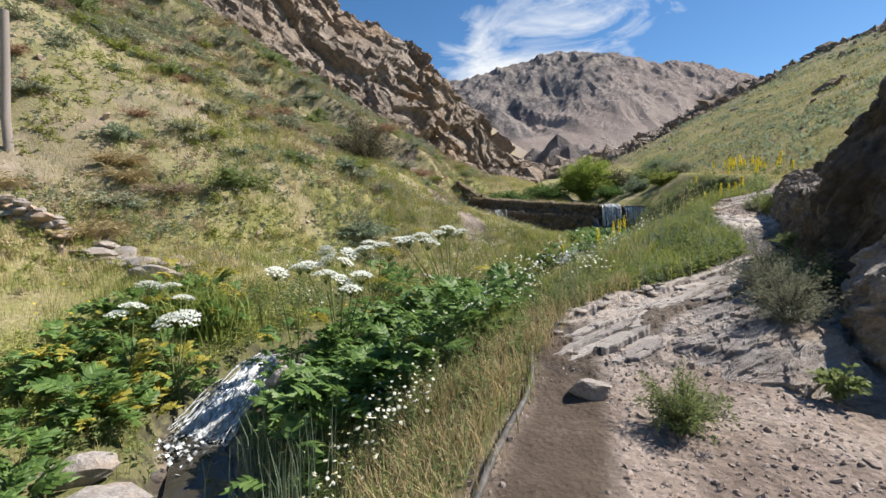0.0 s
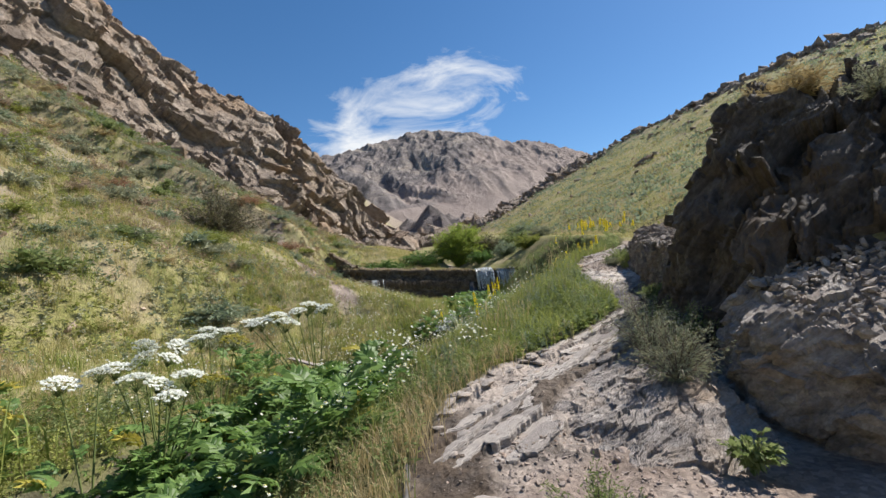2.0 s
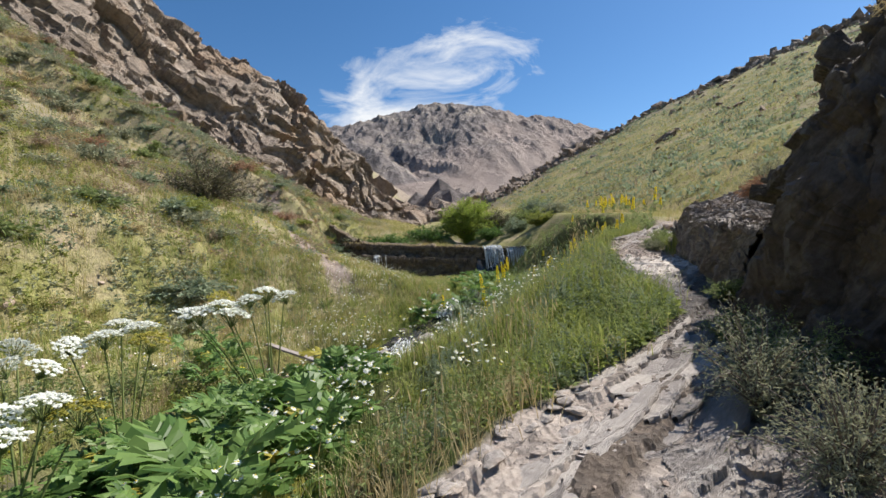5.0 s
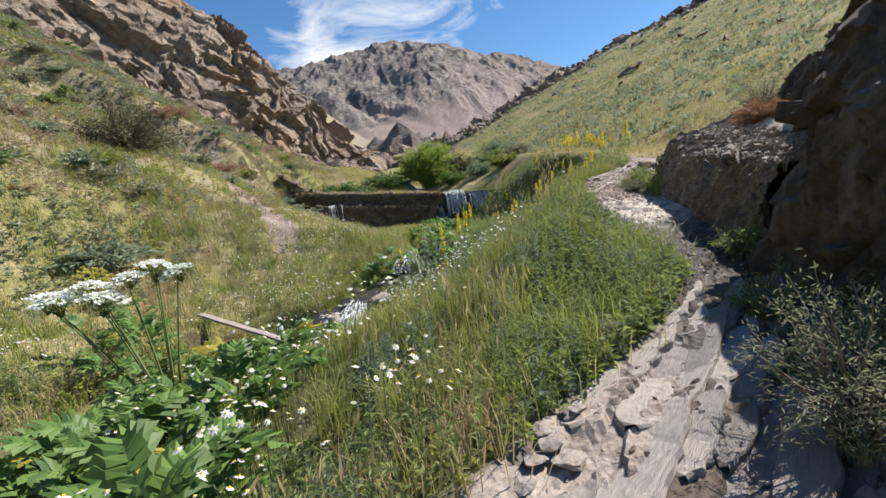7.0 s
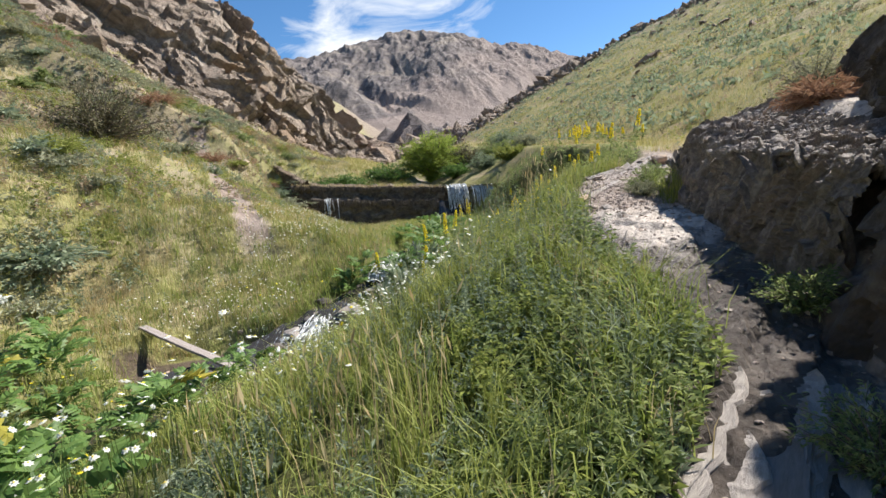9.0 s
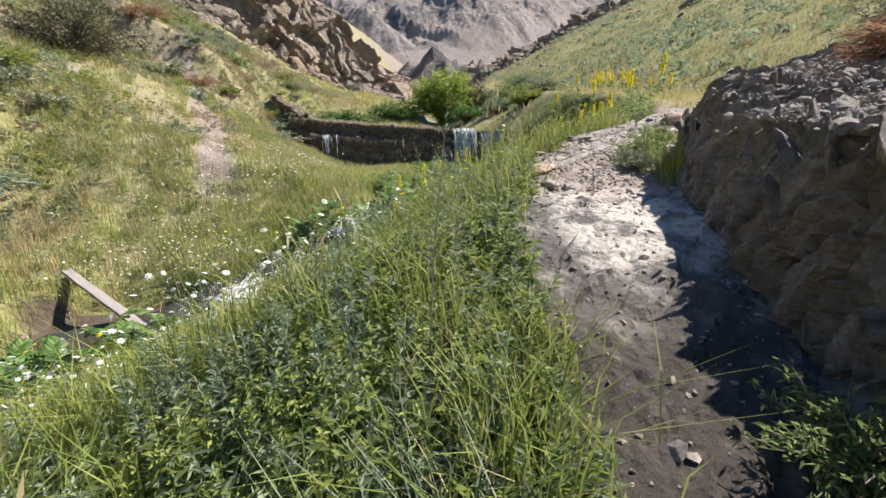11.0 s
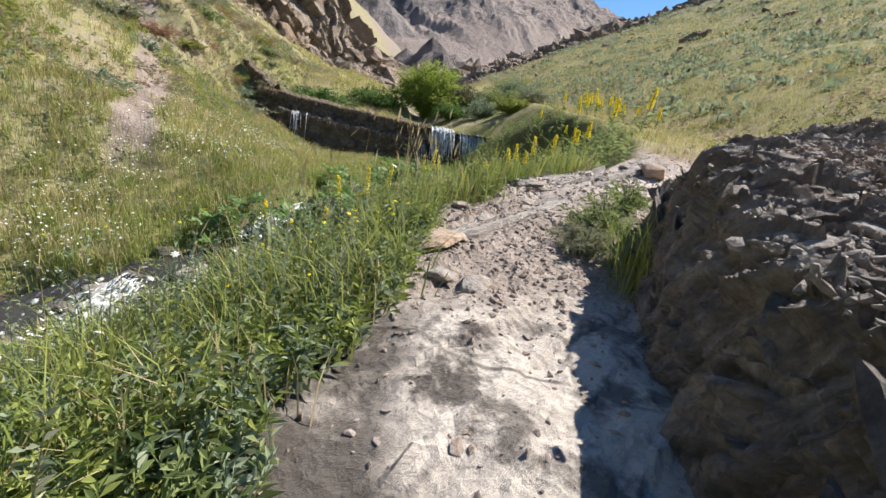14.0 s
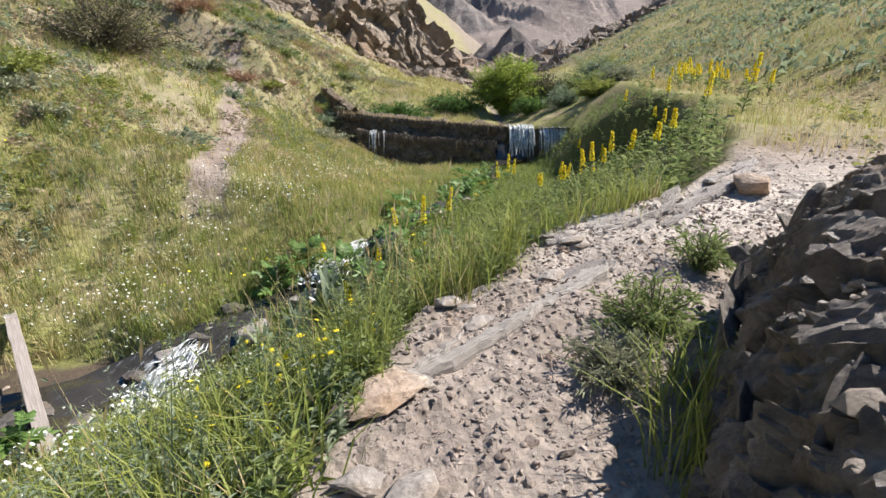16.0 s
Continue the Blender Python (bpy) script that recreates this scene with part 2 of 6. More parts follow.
GRASS_HILL = plant_mat("hill_grass", (0.27, 0.265, 0.075), (0.53, 0.47, 0.21), (0.58, 0.47, 0.28), 0.14, 0.42)
GRASS_LUSH = plant_mat("lush_grass", (0.155, 0.215, 0.04), (0.40, 0.44, 0.13), None, trans=0.45)
GRASS_DRY = plant_mat("dry_grass", (0.40, 0.30, 0.14), (0.62, 0.52, 0.30), None, trans=0.35)
HERB = plant_mat("stream_herb", (0.125, 0.18, 0.055), (0.35, 0.40, 0.17), None, trans=0.45)
BROAD = plant_mat("broad_leaf", (0.055, 0.125, 0.03), (0.20, 0.31, 0.085), None, trans=0.4, rough=0.45)
YELLOWING = plant_mat("yellowing_leaf", (0.25, 0.25, 0.04), (0.45, 0.38, 0.07), None)
SAGE = plant_mat("sage_leaf", (0.22, 0.24, 0.15), (0.46, 0.46, 0.31), None, trans=0.25, rough=0.85)
DARKBUSH = plant_mat("dark_bush_leaf", (0.085, 0.085, 0.045), (0.20, 0.18, 0.10), None, trans=0.25)
WILLOW = plant_mat("willow_leaf", (0.22, 0.30, 0.05), (0.40, 0.47, 0.11), None, trans=0.5, mottle=0.1)
RUSTY = plant_mat("rusty_herb", (0.28, 0.15, 0.09), (0.46, 0.30, 0.20), None)
PINKISH = plant_mat("pinkish_dry_herb", (0.30, 0.22, 0.15), (0.48, 0.38, 0.28), None)
LIME = plant_mat("lime_herb", (0.20, 0.24, 0.05), (0.40, 0.42, 0.12), None, trans=0.4)
GREYHERB = plant_mat("grey_green_herb", (0.15, 0.21, 0.12), (0.36, 0.41, 0.28), None, trans=0.4)
STEM = plant_mat("stem", (0.10, 0.14, 0.04), (0.2, 0.24, 0.08), None, trans=0.1)
WHITE = plant_mat("white_petal", (0.80, 0.82, 0.74), (0.92, 0.92, 0.88), None, trans=0.4, mottle=0.0)
YELLOW = plant_mat("yellow_petal", (0.78, 0.62, 0.02), (0.88, 0.78, 0.06), None, trans=0.35, mottle=0.0)

# ---------------------------------------------------------------- shape of the land
rng = np.random.default_rng(7)
_perm = rng.random((64, 64, 64)).astype(np.float32)


def vnoise(x, y, z=0.0):
    """Smooth value noise, -1 to 1, on arrays."""
    x, y, z = np.broadcast_arrays(np.asarray(x, float), np.asarray(y, float), np.asarray(z, float))
    xi, yi, zi = np.floor(x).astype(int), np.floor(y).astype(int), np.floor(z).astype(int)
    fx, fy, fz = x - xi, y - yi, z - zi
    fx, fy, fz = (f * f * (3 - 2 * f) for f in (fx, fy, fz))
    tot = 0
    for i, wx in ((0, 1 - fx), (1, fx)):
        for j, wy in ((0, 1 - fy), (1, fy)):
            for k, wz in ((0, 1 - fz), (1, fz)):
                tot = tot + _perm[(xi + i) & 63, (yi + j) & 63, (zi + k) & 63] * wx * wy * wz
    return tot * 2 - 1


def fbm(x, y, z=0.0, octs=5, gain=0.5, ridged=False):
    tot, amp = 0, 1.0
    for i in range(octs):
        v = vnoise(x * 2 ** i + 17.3 * i, y * 2 ** i + 5.1 * i, z * 2 ** i + 9.7 * i)
        tot = tot + amp * ((1 - 2 * np.abs(v)) if ridged else v)
        amp *= gain
    return tot


def smooth(a, b, x):
    t = np.clip((x - a) / (b - a), 0, 1)
    return t * t * (3 - 2 * t)


def facets(p, seed):
    """Flat-faced cells: a random height and slope for the nearest of scattered seeds. p: n x 3."""
    ci = np.floor(p).astype(int)
    best = np.full(len(p), 1e9)
    val = np.zeros(len(p))
    table = np.random.default_rng(seed).random((32, 32, 32, 7))
    for i in (-1, 0, 1):
        for j in (-1, 0, 1):
            for k in (-1, 0, 1):
                c = ci + (i, j, k)
                r = table[c[:, 0] & 31, c[:, 1] & 31, c[:, 2] & 31]
                delta = p - (c + r[:, :3])
                dist = (delta ** 2).sum(1)
                near = dist < best
                best = np.where(near, dist, best)
                val = np.where(near, (r[:, 3] - 0.5) * 1.2 + (delta * (r[:, 4:7] - 0.5)).sum(1) * 1.5, val)
    return val


# the stream: y, x, water level
STREAM = np.array([(-60, -14, -7), (-10, -2.8, -3.0), (2, -2.0, -1.95), (5.1, -2.7, -1.70), (6.4, -3.4, -1.55), (8.2, -3.0, -1.17), (10, -1.9, -1.15),
                   (12.5, 0.0, -1.12), (14.2, 1.3, -1.06), (14.9, 2.3, -0.98), (15.6, 3.0, -0.55), (17, 4.3, -0.22), (18.2, 5.3, 0.08),
                   (20, 5.9, 0.28), (22, 7.1, 0.33), (25, 7.7, 0.36), (28, 9.2, 0.40), (30, 9.5, 0.43), (32.6, 10.8, 0.46), (33.4, 11.0, 2.0), (60, 13, 4.5), (84, 14.5, 7.3), (120, 20, 12), (200, 40, 26), (500, 110, 60)])
# the trodden way: y, x, height
WAY = np.array([(-60, -6, -5), (-10, -2, -0.9), (0, 0.3, 0.0), (2.5, 1.1, 0.0), (3.9, 1.6, 0.05), (5.3, 2.4, 0.38), (6.3, 3.6, 0.64), (7.5, 5.0, 0.95),
                (9, 5.8, 1.33), (10, 6.2, 1.48), (11, 6.8, 1.66), (12, 7.9, 1.86), (13, 9.2, 2.1), (15, 10.6, 2.45), (20, 13.0, 3.0),
                (33, 17, 4.2), (60, 22, 7), (84, 24, 10), (120, 32, 15), (200, 55, 30), (500, 150, 70)])
# left rim of the bare rock, and foot of the outcrop on its other side: y, x
RIM = np.array([(-60, -8), (-10, -3.4), (0, -0.7), (2.6, 0.25), (4, 0.78), (5.3, 1.42), (5.9, 2.2), (6.3, 2.9), (6.75, 3.9), (7.15, 4.5), (7.6, 4.72), (8.4, 4.88),
                (9.1, 5.0), (9.5, 5.3), (10.2, 5.6), (10.9, 5.9), (11.2, 6.35), (11.9, 6.8), (12.15, 7.4), (12.5, 8.1), (13.5, 9.2), (15, 10.3), (20, 12.6), (33, 16.5), (60, 21.5), (500, 149)])
FOOT = np.array([(-60, 8), (0, 5.6), (2.7, 4.6), (3.6, 4.2), (4.4, 3.92), (5.2, 4.42), (6.2, 4.7), (7.3, 5.25), (8.2, 5.95), (9.8, 6.75), (10.6, 7.25), (11.3, 8.2), (12, 9.6), (13, 11), (20, 15)])
LEFT_U = np.array([0, 0.55, 0.78, 1.6, 8, 12.6, 14.7, 26, 38, 60, 200, 900])
LEFT_H = np.array([-0.2, -0.05, 0.36, 0.5, 1.75, 3.9, 5.0, 12, 20.5, 34, 60, 60])


def stream_at(y):
    return np.interp(y, STREAM[:, 0], STREAM[:, 1]), np.interp(y, STREAM[:, 0], STREAM[:, 2])


def way_at(y):
    return np.interp(y, WAY[:, 0], WAY[:, 1]), np.interp(y, WAY[:, 0], WAY[:, 2])


def land(x, y, fine=True):
    x, y = np.asarray(x, float), np.asarray(y, float)
    xs, zw = stream_at(y)
    xp, zp = way_at(y)
    u = (x - xs) / (1 + 0.8 * np.exp(-((y - 13.8) / 1.3) ** 2) * smooth(3, 1.2, np.abs(x - xs)))
    zl = zw + np.interp(-u, LEFT_U, LEFT_H)
    zl = zl + smooth(1.5, 6, -u) * (0.22 * fbm(x * 0.35, y * 0.35, 0, 4) + 0.8 * smooth(8, 30, -u) * fbm(x * 0.07, y * 0.07, 3, 4))
    xe = np.interp(y, RIM[:, 0], RIM[:, 1])
    gap = np.maximum(xe - xs, 0.8)
    f = np.clip(u / gap, 0, 1)
    zm = zw - 0.2 + 0.25 * smooth(0.25, 0.7, u) + np.maximum(zp - zw - 0.05, 0) * (((0.45 * f + 0.55 * smooth(0.1, 1.0, f)) * (1 - smooth(8, 10.3, y))) + f ** 1.75 * smooth(8, 10.3, y))
    zm = zm + 0.10 * smooth(0.1, 0.4, f) * smooth(1, 0.7, f) * fbm(x * 0.8, y * 0.8, 21, 3)
    d = x - xp
    df = x - np.interp(y, FOOT[:, 0], FOOT[:, 1])
    steep = 0.455
    step = np.interp(df, (0.15, 0.5, 1.6, 200), (0, 0.3, 1.05, 1.05)) * (1 - smooth(9.8, 11.4, y)) * smooth(-14, 1, y)
    zr = zp + step + steep * np.maximum(np.where(d > 74, 74 - (d - 74) * 0.25, d) - 2.0, 0) * smooth(1.4 * smooth(16, 12, y), 5.0, d)
    zr = zr + smooth(3, 12, d) * (0.25 * fbm(x * 0.3, y * 0.3, 8, 4)) + smooth(12, 60, d) * 1.3 * fbm(x * 0.06, y * 0.06, 5, 5, 0.5)
    zr = zr + 1.5 * np.exp(-((d - 56) / 20) ** 2) * smooth(30, 75, y)
    # the near spur ends where the valley closes
    cut = np.where(x < 60, 85 + (x - 25) * 0.28, 95 - (x - 60) * 0.92)
    past = np.clip(y - cut, 0, 70)
    zr = np.where(d > 0, zr - past * 0.42 * smooth(0, 14, d), zr)
    hy = np.hypot((x - 0.3) / 1.35, y - 14.9) + 0.2 * fbm(x * 0.9, y * 0.9, 31, 3)
    zl = zl + (np.minimum(zl, -1.2 + 0.5 * smooth(0.9, 1.45, hy) + 0.34 * np.maximum(hy - 1.4, 0)) - zl) * smooth(6.0, 2.6, hy)
    z = np.where(u < 0, zl, np.where(x < xe, zm, zr))
    # basin below the weir and silted bed above it
    yd = 35.15 - (x - 6.5) * 0.35
    mx_ = smooth(-1.8, 1.4, x) * smooth(13.5, 11.5, x)
    z = np.where(y < yd, z + (np.minimum(z, 0.02 + 0.45 * np.maximum(0, 4.8 - x) + 0.1 * fbm(x * 0.8, y * 0.8, 3, 3)) - z) * mx_ * smooth(16, 25, y),
                 z + (np.minimum(z, 2.1 + 0.5 * np.maximum(0, 3.5 - x)) - z) * mx_ * smooth(44, 37, y))
    if fine:
        near = smooth(60, 20, y)
        onway = smooth(-0.15, 0.25, x - xe) * smooth(1.9, 1.2, d)
        z = z + near * 0.035 * fbm(x * 1.9, y * 1.9, 2, 4)
        # layered, broken flags of bare rock along the way
        on = (onway > 0.01) & (y > 3.4) & (y < 14.5)
        if on.any():
            px, py = x[on], y[on]
            ca, sa = math.cos(radians(33)), math.sin(radians(33))
            along, across = px * ca + py * sa, -px * sa + py * ca
            wav = 0.12 * fbm(px * 1.1, py * 1.1, 4, 3)
            q1 = np.stack([along * 1.1, (across + wav) * 3.2, 0 * px], -1)
            lift = 0.085 * facets(q1, 61) + 0.040 * facets(q1 * 2.7 + 3.3, 62) + 0.016 * facets(q1 * 6.1 + 1.7, 63)
            calm = 0.22 + 0.33 * smooth(8.0, 7.0, py) + 0.15 * smooth(0.7, 0.2, px - np.interp(py, RIM[:, 0], RIM[:, 1])) * smooth(7, 8, py)
            band = (across + 0.5 * wav) / 0.27
            bi = np.floor(band)
            cut_ = facets(np.stack([along * 0.9, bi * 1.7, 0 * bi], -1), 64)
            lift = lift * 0.8 + (0.075 + 0.05 * cut_) * (1 - (band - bi)) ** 1.3
            z[on] += lift * onway[on] * smooth(3.6, 4.8, py) * calm
    return z


def masks(x, y):
    xs, zw = stream_at(y)
    xp, zp = way_at(y)
    xe = np.interp(y, RIM[:, 0], RIM[:, 1])
    d, u = x - xp, x - xs
    wob = 0.35 * fbm(x * 0.9, y * 0.9, 6, 4)
    slab = smooth(-0.15, 0.15, x - xe + 0.3 * wob) * smooth(3.0, 2.2, d + wob) * smooth(4.0, 4.7, y + wob) * smooth(14, 12, y)
    slab = slab * (1 - 0.75 * smooth(9.6, 10.3, y + wob) * smooth(12.3, 11, y))
    bare = smooth(-0.2, 0.1, x - xe + 0.3 * wob) * smooth(4.5, 2.5, d + wob) * smooth(16, 13, y)
    bare = np.maximum(bare, smooth(0.7, 0.3, np.abs(x - np.interp(y, (18, 22, 25.7, 29, 32.7, 38), (1.6, 0.6, -0.2, -1.4, -2.6, -3.6)) + 0.4 * wob)) * smooth(18, 20, y) * smooth(42, 36, y))
    bare = np.maximum(bare, smooth(0.15, 0.6, fbm(x * 0.25, y * 0.25, 12, 5) + 0.25 * smooth(-9, -16, u)) * smooth(-4, -9, u) * 0.6)
    bed = np.interp(y, (15.5, 18), (1.0, 0.3))
    bare = np.maximum(bare, smooth(0.9, 0.4, np.abs(u) / bed))
    cut = np.where(x < 60, 85 + (x - 25) * 0.28, 95 - (x - 60) * 0.92)
    bare = np.maximum(bare, 0.85 * smooth(16, 4, cut - y + 6 * wob) * smooth(20, 26, x))
    bare = np.maximum(bare, 0.3 * smooth(-8.5, -12.5, u + 3 * wob))
    turf = 1 - np.clip(bare, 0, 1)
    wet = smooth(0.1, 0.8, slab) * 0.8 + smooth(1.2, 0.5, np.abs(u) / bed)
    foot_x = np.interp(y, FOOT[:, 0], FOOT[:, 1])
    wet = wet + 2.2 * np.exp(-((x - foot_x + 0.6) / 0.6) ** 2) * smooth(5.6, 6.3, y) * smooth(8.8, 8.0, y)
    mud = smooth(0.42, 0.2, np.abs(x - 0.74 - 0.28 * (y - 2.6) + 0.35 * wob)) * smooth(1.5, 2.4, y) * smooth(5.4, 4.8, y)
    mud = np.maximum(mud, smooth(1.15, 0.9, np.hypot((x - 0.3) / 1.35, y - 14.9) + wob) * smooth(0.3, -0.2, u))
    mud = np.maximum(mud, 0.9 * np.exp(-((x - foot_x + 0.6 + wob) / 0.6) ** 2) * smooth(5.0, 5.6, y) * smooth(8.5, 8.0, y))
    mud = np.maximum(mud, 0.85 * smooth(0.34, 0.12, np.abs(x - 2.75 - 1.05 * (y - 5.5) + 0.6 * wob)) * smooth(4.6, 5.0, y) * smooth(6.6, 6.2, y))
    wet = wet + 1.3 * np.exp(-((x - xe - 0.22 + 0.3 * wob) / 0.24) ** 2) * smooth(7.6, 8.2, y) * smooth(9.9, 9.3, y)
    lush = smooth(0.4, 0.8, u) * smooth(0.05, -0.15, x - xe + 0.2 * wob) * smooth(33, 26, y) * smooth(-2, 1, y)
    lush = np.maximum(lush, 0.8 * smooth(-3.2, -1.2, u + 2 * wob) * smooth(-0.4, -0.7, u) * smooth(30, 22, y))
    slab = slab * (0.45 + 0.55 * smooth(7.0, 8.2, y + wob))
    # water seeping from the outcrop and across the slab to the rim
    seep = smooth(0.42, 0.2, np.abs(y - 8.15 - 0.12 * (x - 5) + 0.7 * wob)) * smooth(-0.1, 0.1, x - xe) * smooth(0.2, -0.1, x - foot_x)
    seep = np.maximum(seep, smooth(0.75, 0.45, np.abs(x - foot_x + 0.45 + 0.6 * wob)) * smooth(5.6, 6.2, y) * smooth(8.4, 8.0, y))
    seep = np.maximum(seep, smooth(0.34, 0.12, np.abs(x - xe - 0.1 + 0.5 * wob)) * smooth(7.7, 8.2, y) * smooth(9.9, 9.4, y))
    return tuple(np.clip(v, 0, 1) for v in (turf, slab, wet, mud, lush, seep))


def spread(marks):
    """Grid lines from rows of (start, step at start), with the step growing evenly between."""
    xs = [marks[0][0]]
    while xs[-1] < marks[-1][0]:
        xs.append(xs[-1] + float(np.interp(xs[-1], [m[0] for m in marks], [m[1] for m in marks])))
    return np.array(xs)


def grid_mesh(name, P, mat, loop_u=False):
    """A sheet from an array of points, n x m x 3."""
    n, m = P.shape[:2]
    idx = np.arange(n * m).reshape(n, m)
    q = np.stack([idx[:-1, :-1], idx[1:, :-1], idx[1:, 1:], idx[:-1, 1:]], -1).reshape(-1, 4)
    return raw_mesh(name, P.reshape(-1, 3), q, mat)


def raw_mesh(name, V, Q, mat, smooth_shade=True):
    me = bpy.data.meshes.new(name)
    V, Q = np.asarray(V, np.float32), np.asarray(Q, np.int32)
    k = Q.shape[1]
    me.vertices.add(len(V)), me.loops.add(Q.size), me.polygons.add(len(Q))
    me.vertices.foreach_set("co", V.ravel())
    me.loops.foreach_set("vertex_index", Q.ravel())
    me.polygons.foreach_set("loop_start", np.arange(0, Q.size, k, dtype=np.int32))
    me.polygons.foreach_set("loop_total", np.full(len(Q), k, np.int32))
    me.polygons.foreach_set("use_smooth", np.full(len(Q), smooth_shade))
    me.update(calc_edges=True)
    for m in (mat if isinstance(mat, (list, tuple)) else [mat]):
        me.materials.append(m)
    return me


def point_value(me, name, v):
    me.attributes.new(name, "FLOAT", "POINT").data.foreach_set("value", np.asarray(v, np.float32).ravel())


def part(name, data, parent, label=""):
    """Links a mesh or a bmesh as one part under a thing."""
    ob = new(name, data)
    ob.parent = parent
    if label:
        tagged(ob, label)
    return ob


def empty(name, m, label, category, group="", kind=""):
    e = new(name)
    e.matrix_world = m
    return tagged(e, label, category, group, kind)


gx = spread([(-700, 60), (-120, 6), (-30, 0.7), (-8, 0.14), (-4, 0.07), (0, 0.05), (1, 0.034), (8.4, 0.034), (9.5, 0.08), (12, 0.2), (40, 1.2), (200, 7), (900, 70)])
gy = spread([(-300, 40), (-20, 2), (-1, 0.08), (3, 0.06), (3.8, 0.034), (12.2, 0.034), (13.5, 0.07), (18, 0.12), (40, 0.5), (120, 3), (300, 12), (1000, 60)])
X, Y = np.meshgrid(gx, gy, indexing="ij")
Z = land(X, Y)
me = grid_mesh("ground", np.stack([X, Y, Z], -1), GROUND)
for nm, v in zip(("turf", "slab", "wet", "mud", "lush", "seep"), masks(X, Y)):
    point_value(me, nm, v)
    if nm == "slab":
        me.polygons.foreach_set("use_smooth", (v[:-1, :-1] < 0.25).ravel())
ground = tagged(new("ground", me), "stony mountain valley floor of turf, scree and bare slab", "ground", kind="structure")


def resample(pts, n):
    pts = np.asarray(pts, float)
    t = np.concatenate([[0], np.cumsum(np.linalg.norm(np.diff(pts, axis=0), axis=1))])
    s = np.linspace(0, t[-1], n)
    return np.stack([np.interp(s, t, pts[:, k]) for k in range(3)], -1)


def rock_sheet(name, rows, n, m, mat, rough, scale, seed, layer=(0.5, 0.3, 0.8), thin=3.0, flat_shade=True):
    """A rock face lofted over profile lines and broken into tilted slabs and blocks."""
    lines = np.stack([resample(r, n) for r in rows], 0)
    seg = np.linalg.norm(np.diff(lines, axis=0), axis=2).mean(1)
    kk = np.concatenate([[0], np.cumsum(seg)])
    k = np.linspace(0, kk[-1], m)
    P = np.stack([np.stack([np.interp(k, kk, lines[:, i, c]) for c in range(3)], -1) for i in range(n)], 0)
    N = np.cross(np.gradient(P, axis=0), np.gradient(P, axis=1))
    N /= np.linalg.norm(N, axis=-1, keepdims=True) + 1e-9
    for _ in range(4):
        N = (N + np.roll(N, 1, 1) + np.roll(N, -1, 1)) / 3
    L = Vector(layer).normalized()
    M = np.array(L.to_track_quat("Z", "Y").to_matrix().transposed())
    q = P.reshape(-1, 3) @ M.T
    q = q + 0.25 * scale * np.stack([fbm(q[:, 0] / scale, q[:, 1] / scale, q[:, 2] / scale + seed + 7 * i, 3) for i in range(3)], -1)
    s1 = q / scale * (0.7, 0.7, thin)
    disp = facets(s1, seed) + 0.45 * facets(s1 * 2.3 + 5.5, seed + 1) + 0.2 * facets(s1 * 5.1 + 9.1, seed + 2)
    disp = disp + 0.7 * fbm(q[:, 0] / scale / 2.2, q[:, 1] / scale / 2.2, q[:, 2] / scale / 2.2 + seed, 3)
    disp = rough * 0.75 * disp.reshape(P.shape[:2])
    Pd = P + N * disp[..., None]
    me = grid_mesh(name, Pd, mat)
    if flat_shade:
        me.polygons.foreach_set("use_smooth", np.zeros(len(me.polygons), bool))
    return me

# ---------------------------------------------------------------- rock walls of the valley
cliff_base = [(-52, 18, 24), (-30, 40, 22), (-25.5, 50, 22.6), (-14, 60, 14.4), (0.4, 70, 9.6), (8, 78, 7.2), (13, 85, 6.8)]
cliff_crest = [(-70, 35, 47), (-42, 57, 46), (-30, 75, 44.5), (-18.2, 82, 37), (-2.2, 88.6, 29.8), (6.5, 90, 18), (14, 88, 8)]
cliff_mid = [tuple((np.array(a) * 0.5 + np.array(b) * 0.5) + (0.5, -1.5, 1.5)) for a, b in zip(cliff_base, cliff_crest)]
low = [tuple(np.array(p) + (1.2, -1.5, -3.5)) for p in cliff_base]
back = [tuple(np.array(p) + (-6, 22, -14)) for p in cliff_crest]
tagged(new("cliff", rock_sheet("cliff", [low, cliff_base, cliff_mid, cliff_crest, back], 520, 240, CLIFF, 2.7, 6.5, 3, (0.72, -0.25, 0.65), 2.2)),
       "jagged brown rock cliff above the grassy slope", "cliff", kind="structure")

# far mountain
mx, my = np.linspace(-420, 640, 420), np.linspace(105, 640, 300)
MX, MY = np.meshgrid(mx, my, indexing="ij")
crest = np.interp(MX, (-420, -150, 0, 43, 100, 159, 216, 264, 294, 420, 640), (95, 110, 122, 131, 147, 146, 138, 134, 124, 112, 88))
t = np.clip((MY - 130) / (454 - 130), 0, 1)
prof = 12 + (crest - 12) * (0.22 * t + 0.78 * t ** 1.9)
MZ = np.where(MY <= 454, prof, crest - (MY - 454) * 0.45)
rid = fbm(MX / 60 + 0.3 * fbm(MX / 90, MY / 90, 5, 3), MY / 170, 1.0, 6, 0.55, True)
MZ = MZ + rid * (3 + 6 * smooth(0.4, 0.6, t)) * smooth(0.15, 0.6, t) * (1 - 0.55 * smooth(0.85, 1.0, t)) + (0.2 + 1.6 * smooth(0.45, 0.65, t)) * fbm(MX / 11, MY / 20, 2, 4, 0.65, True)
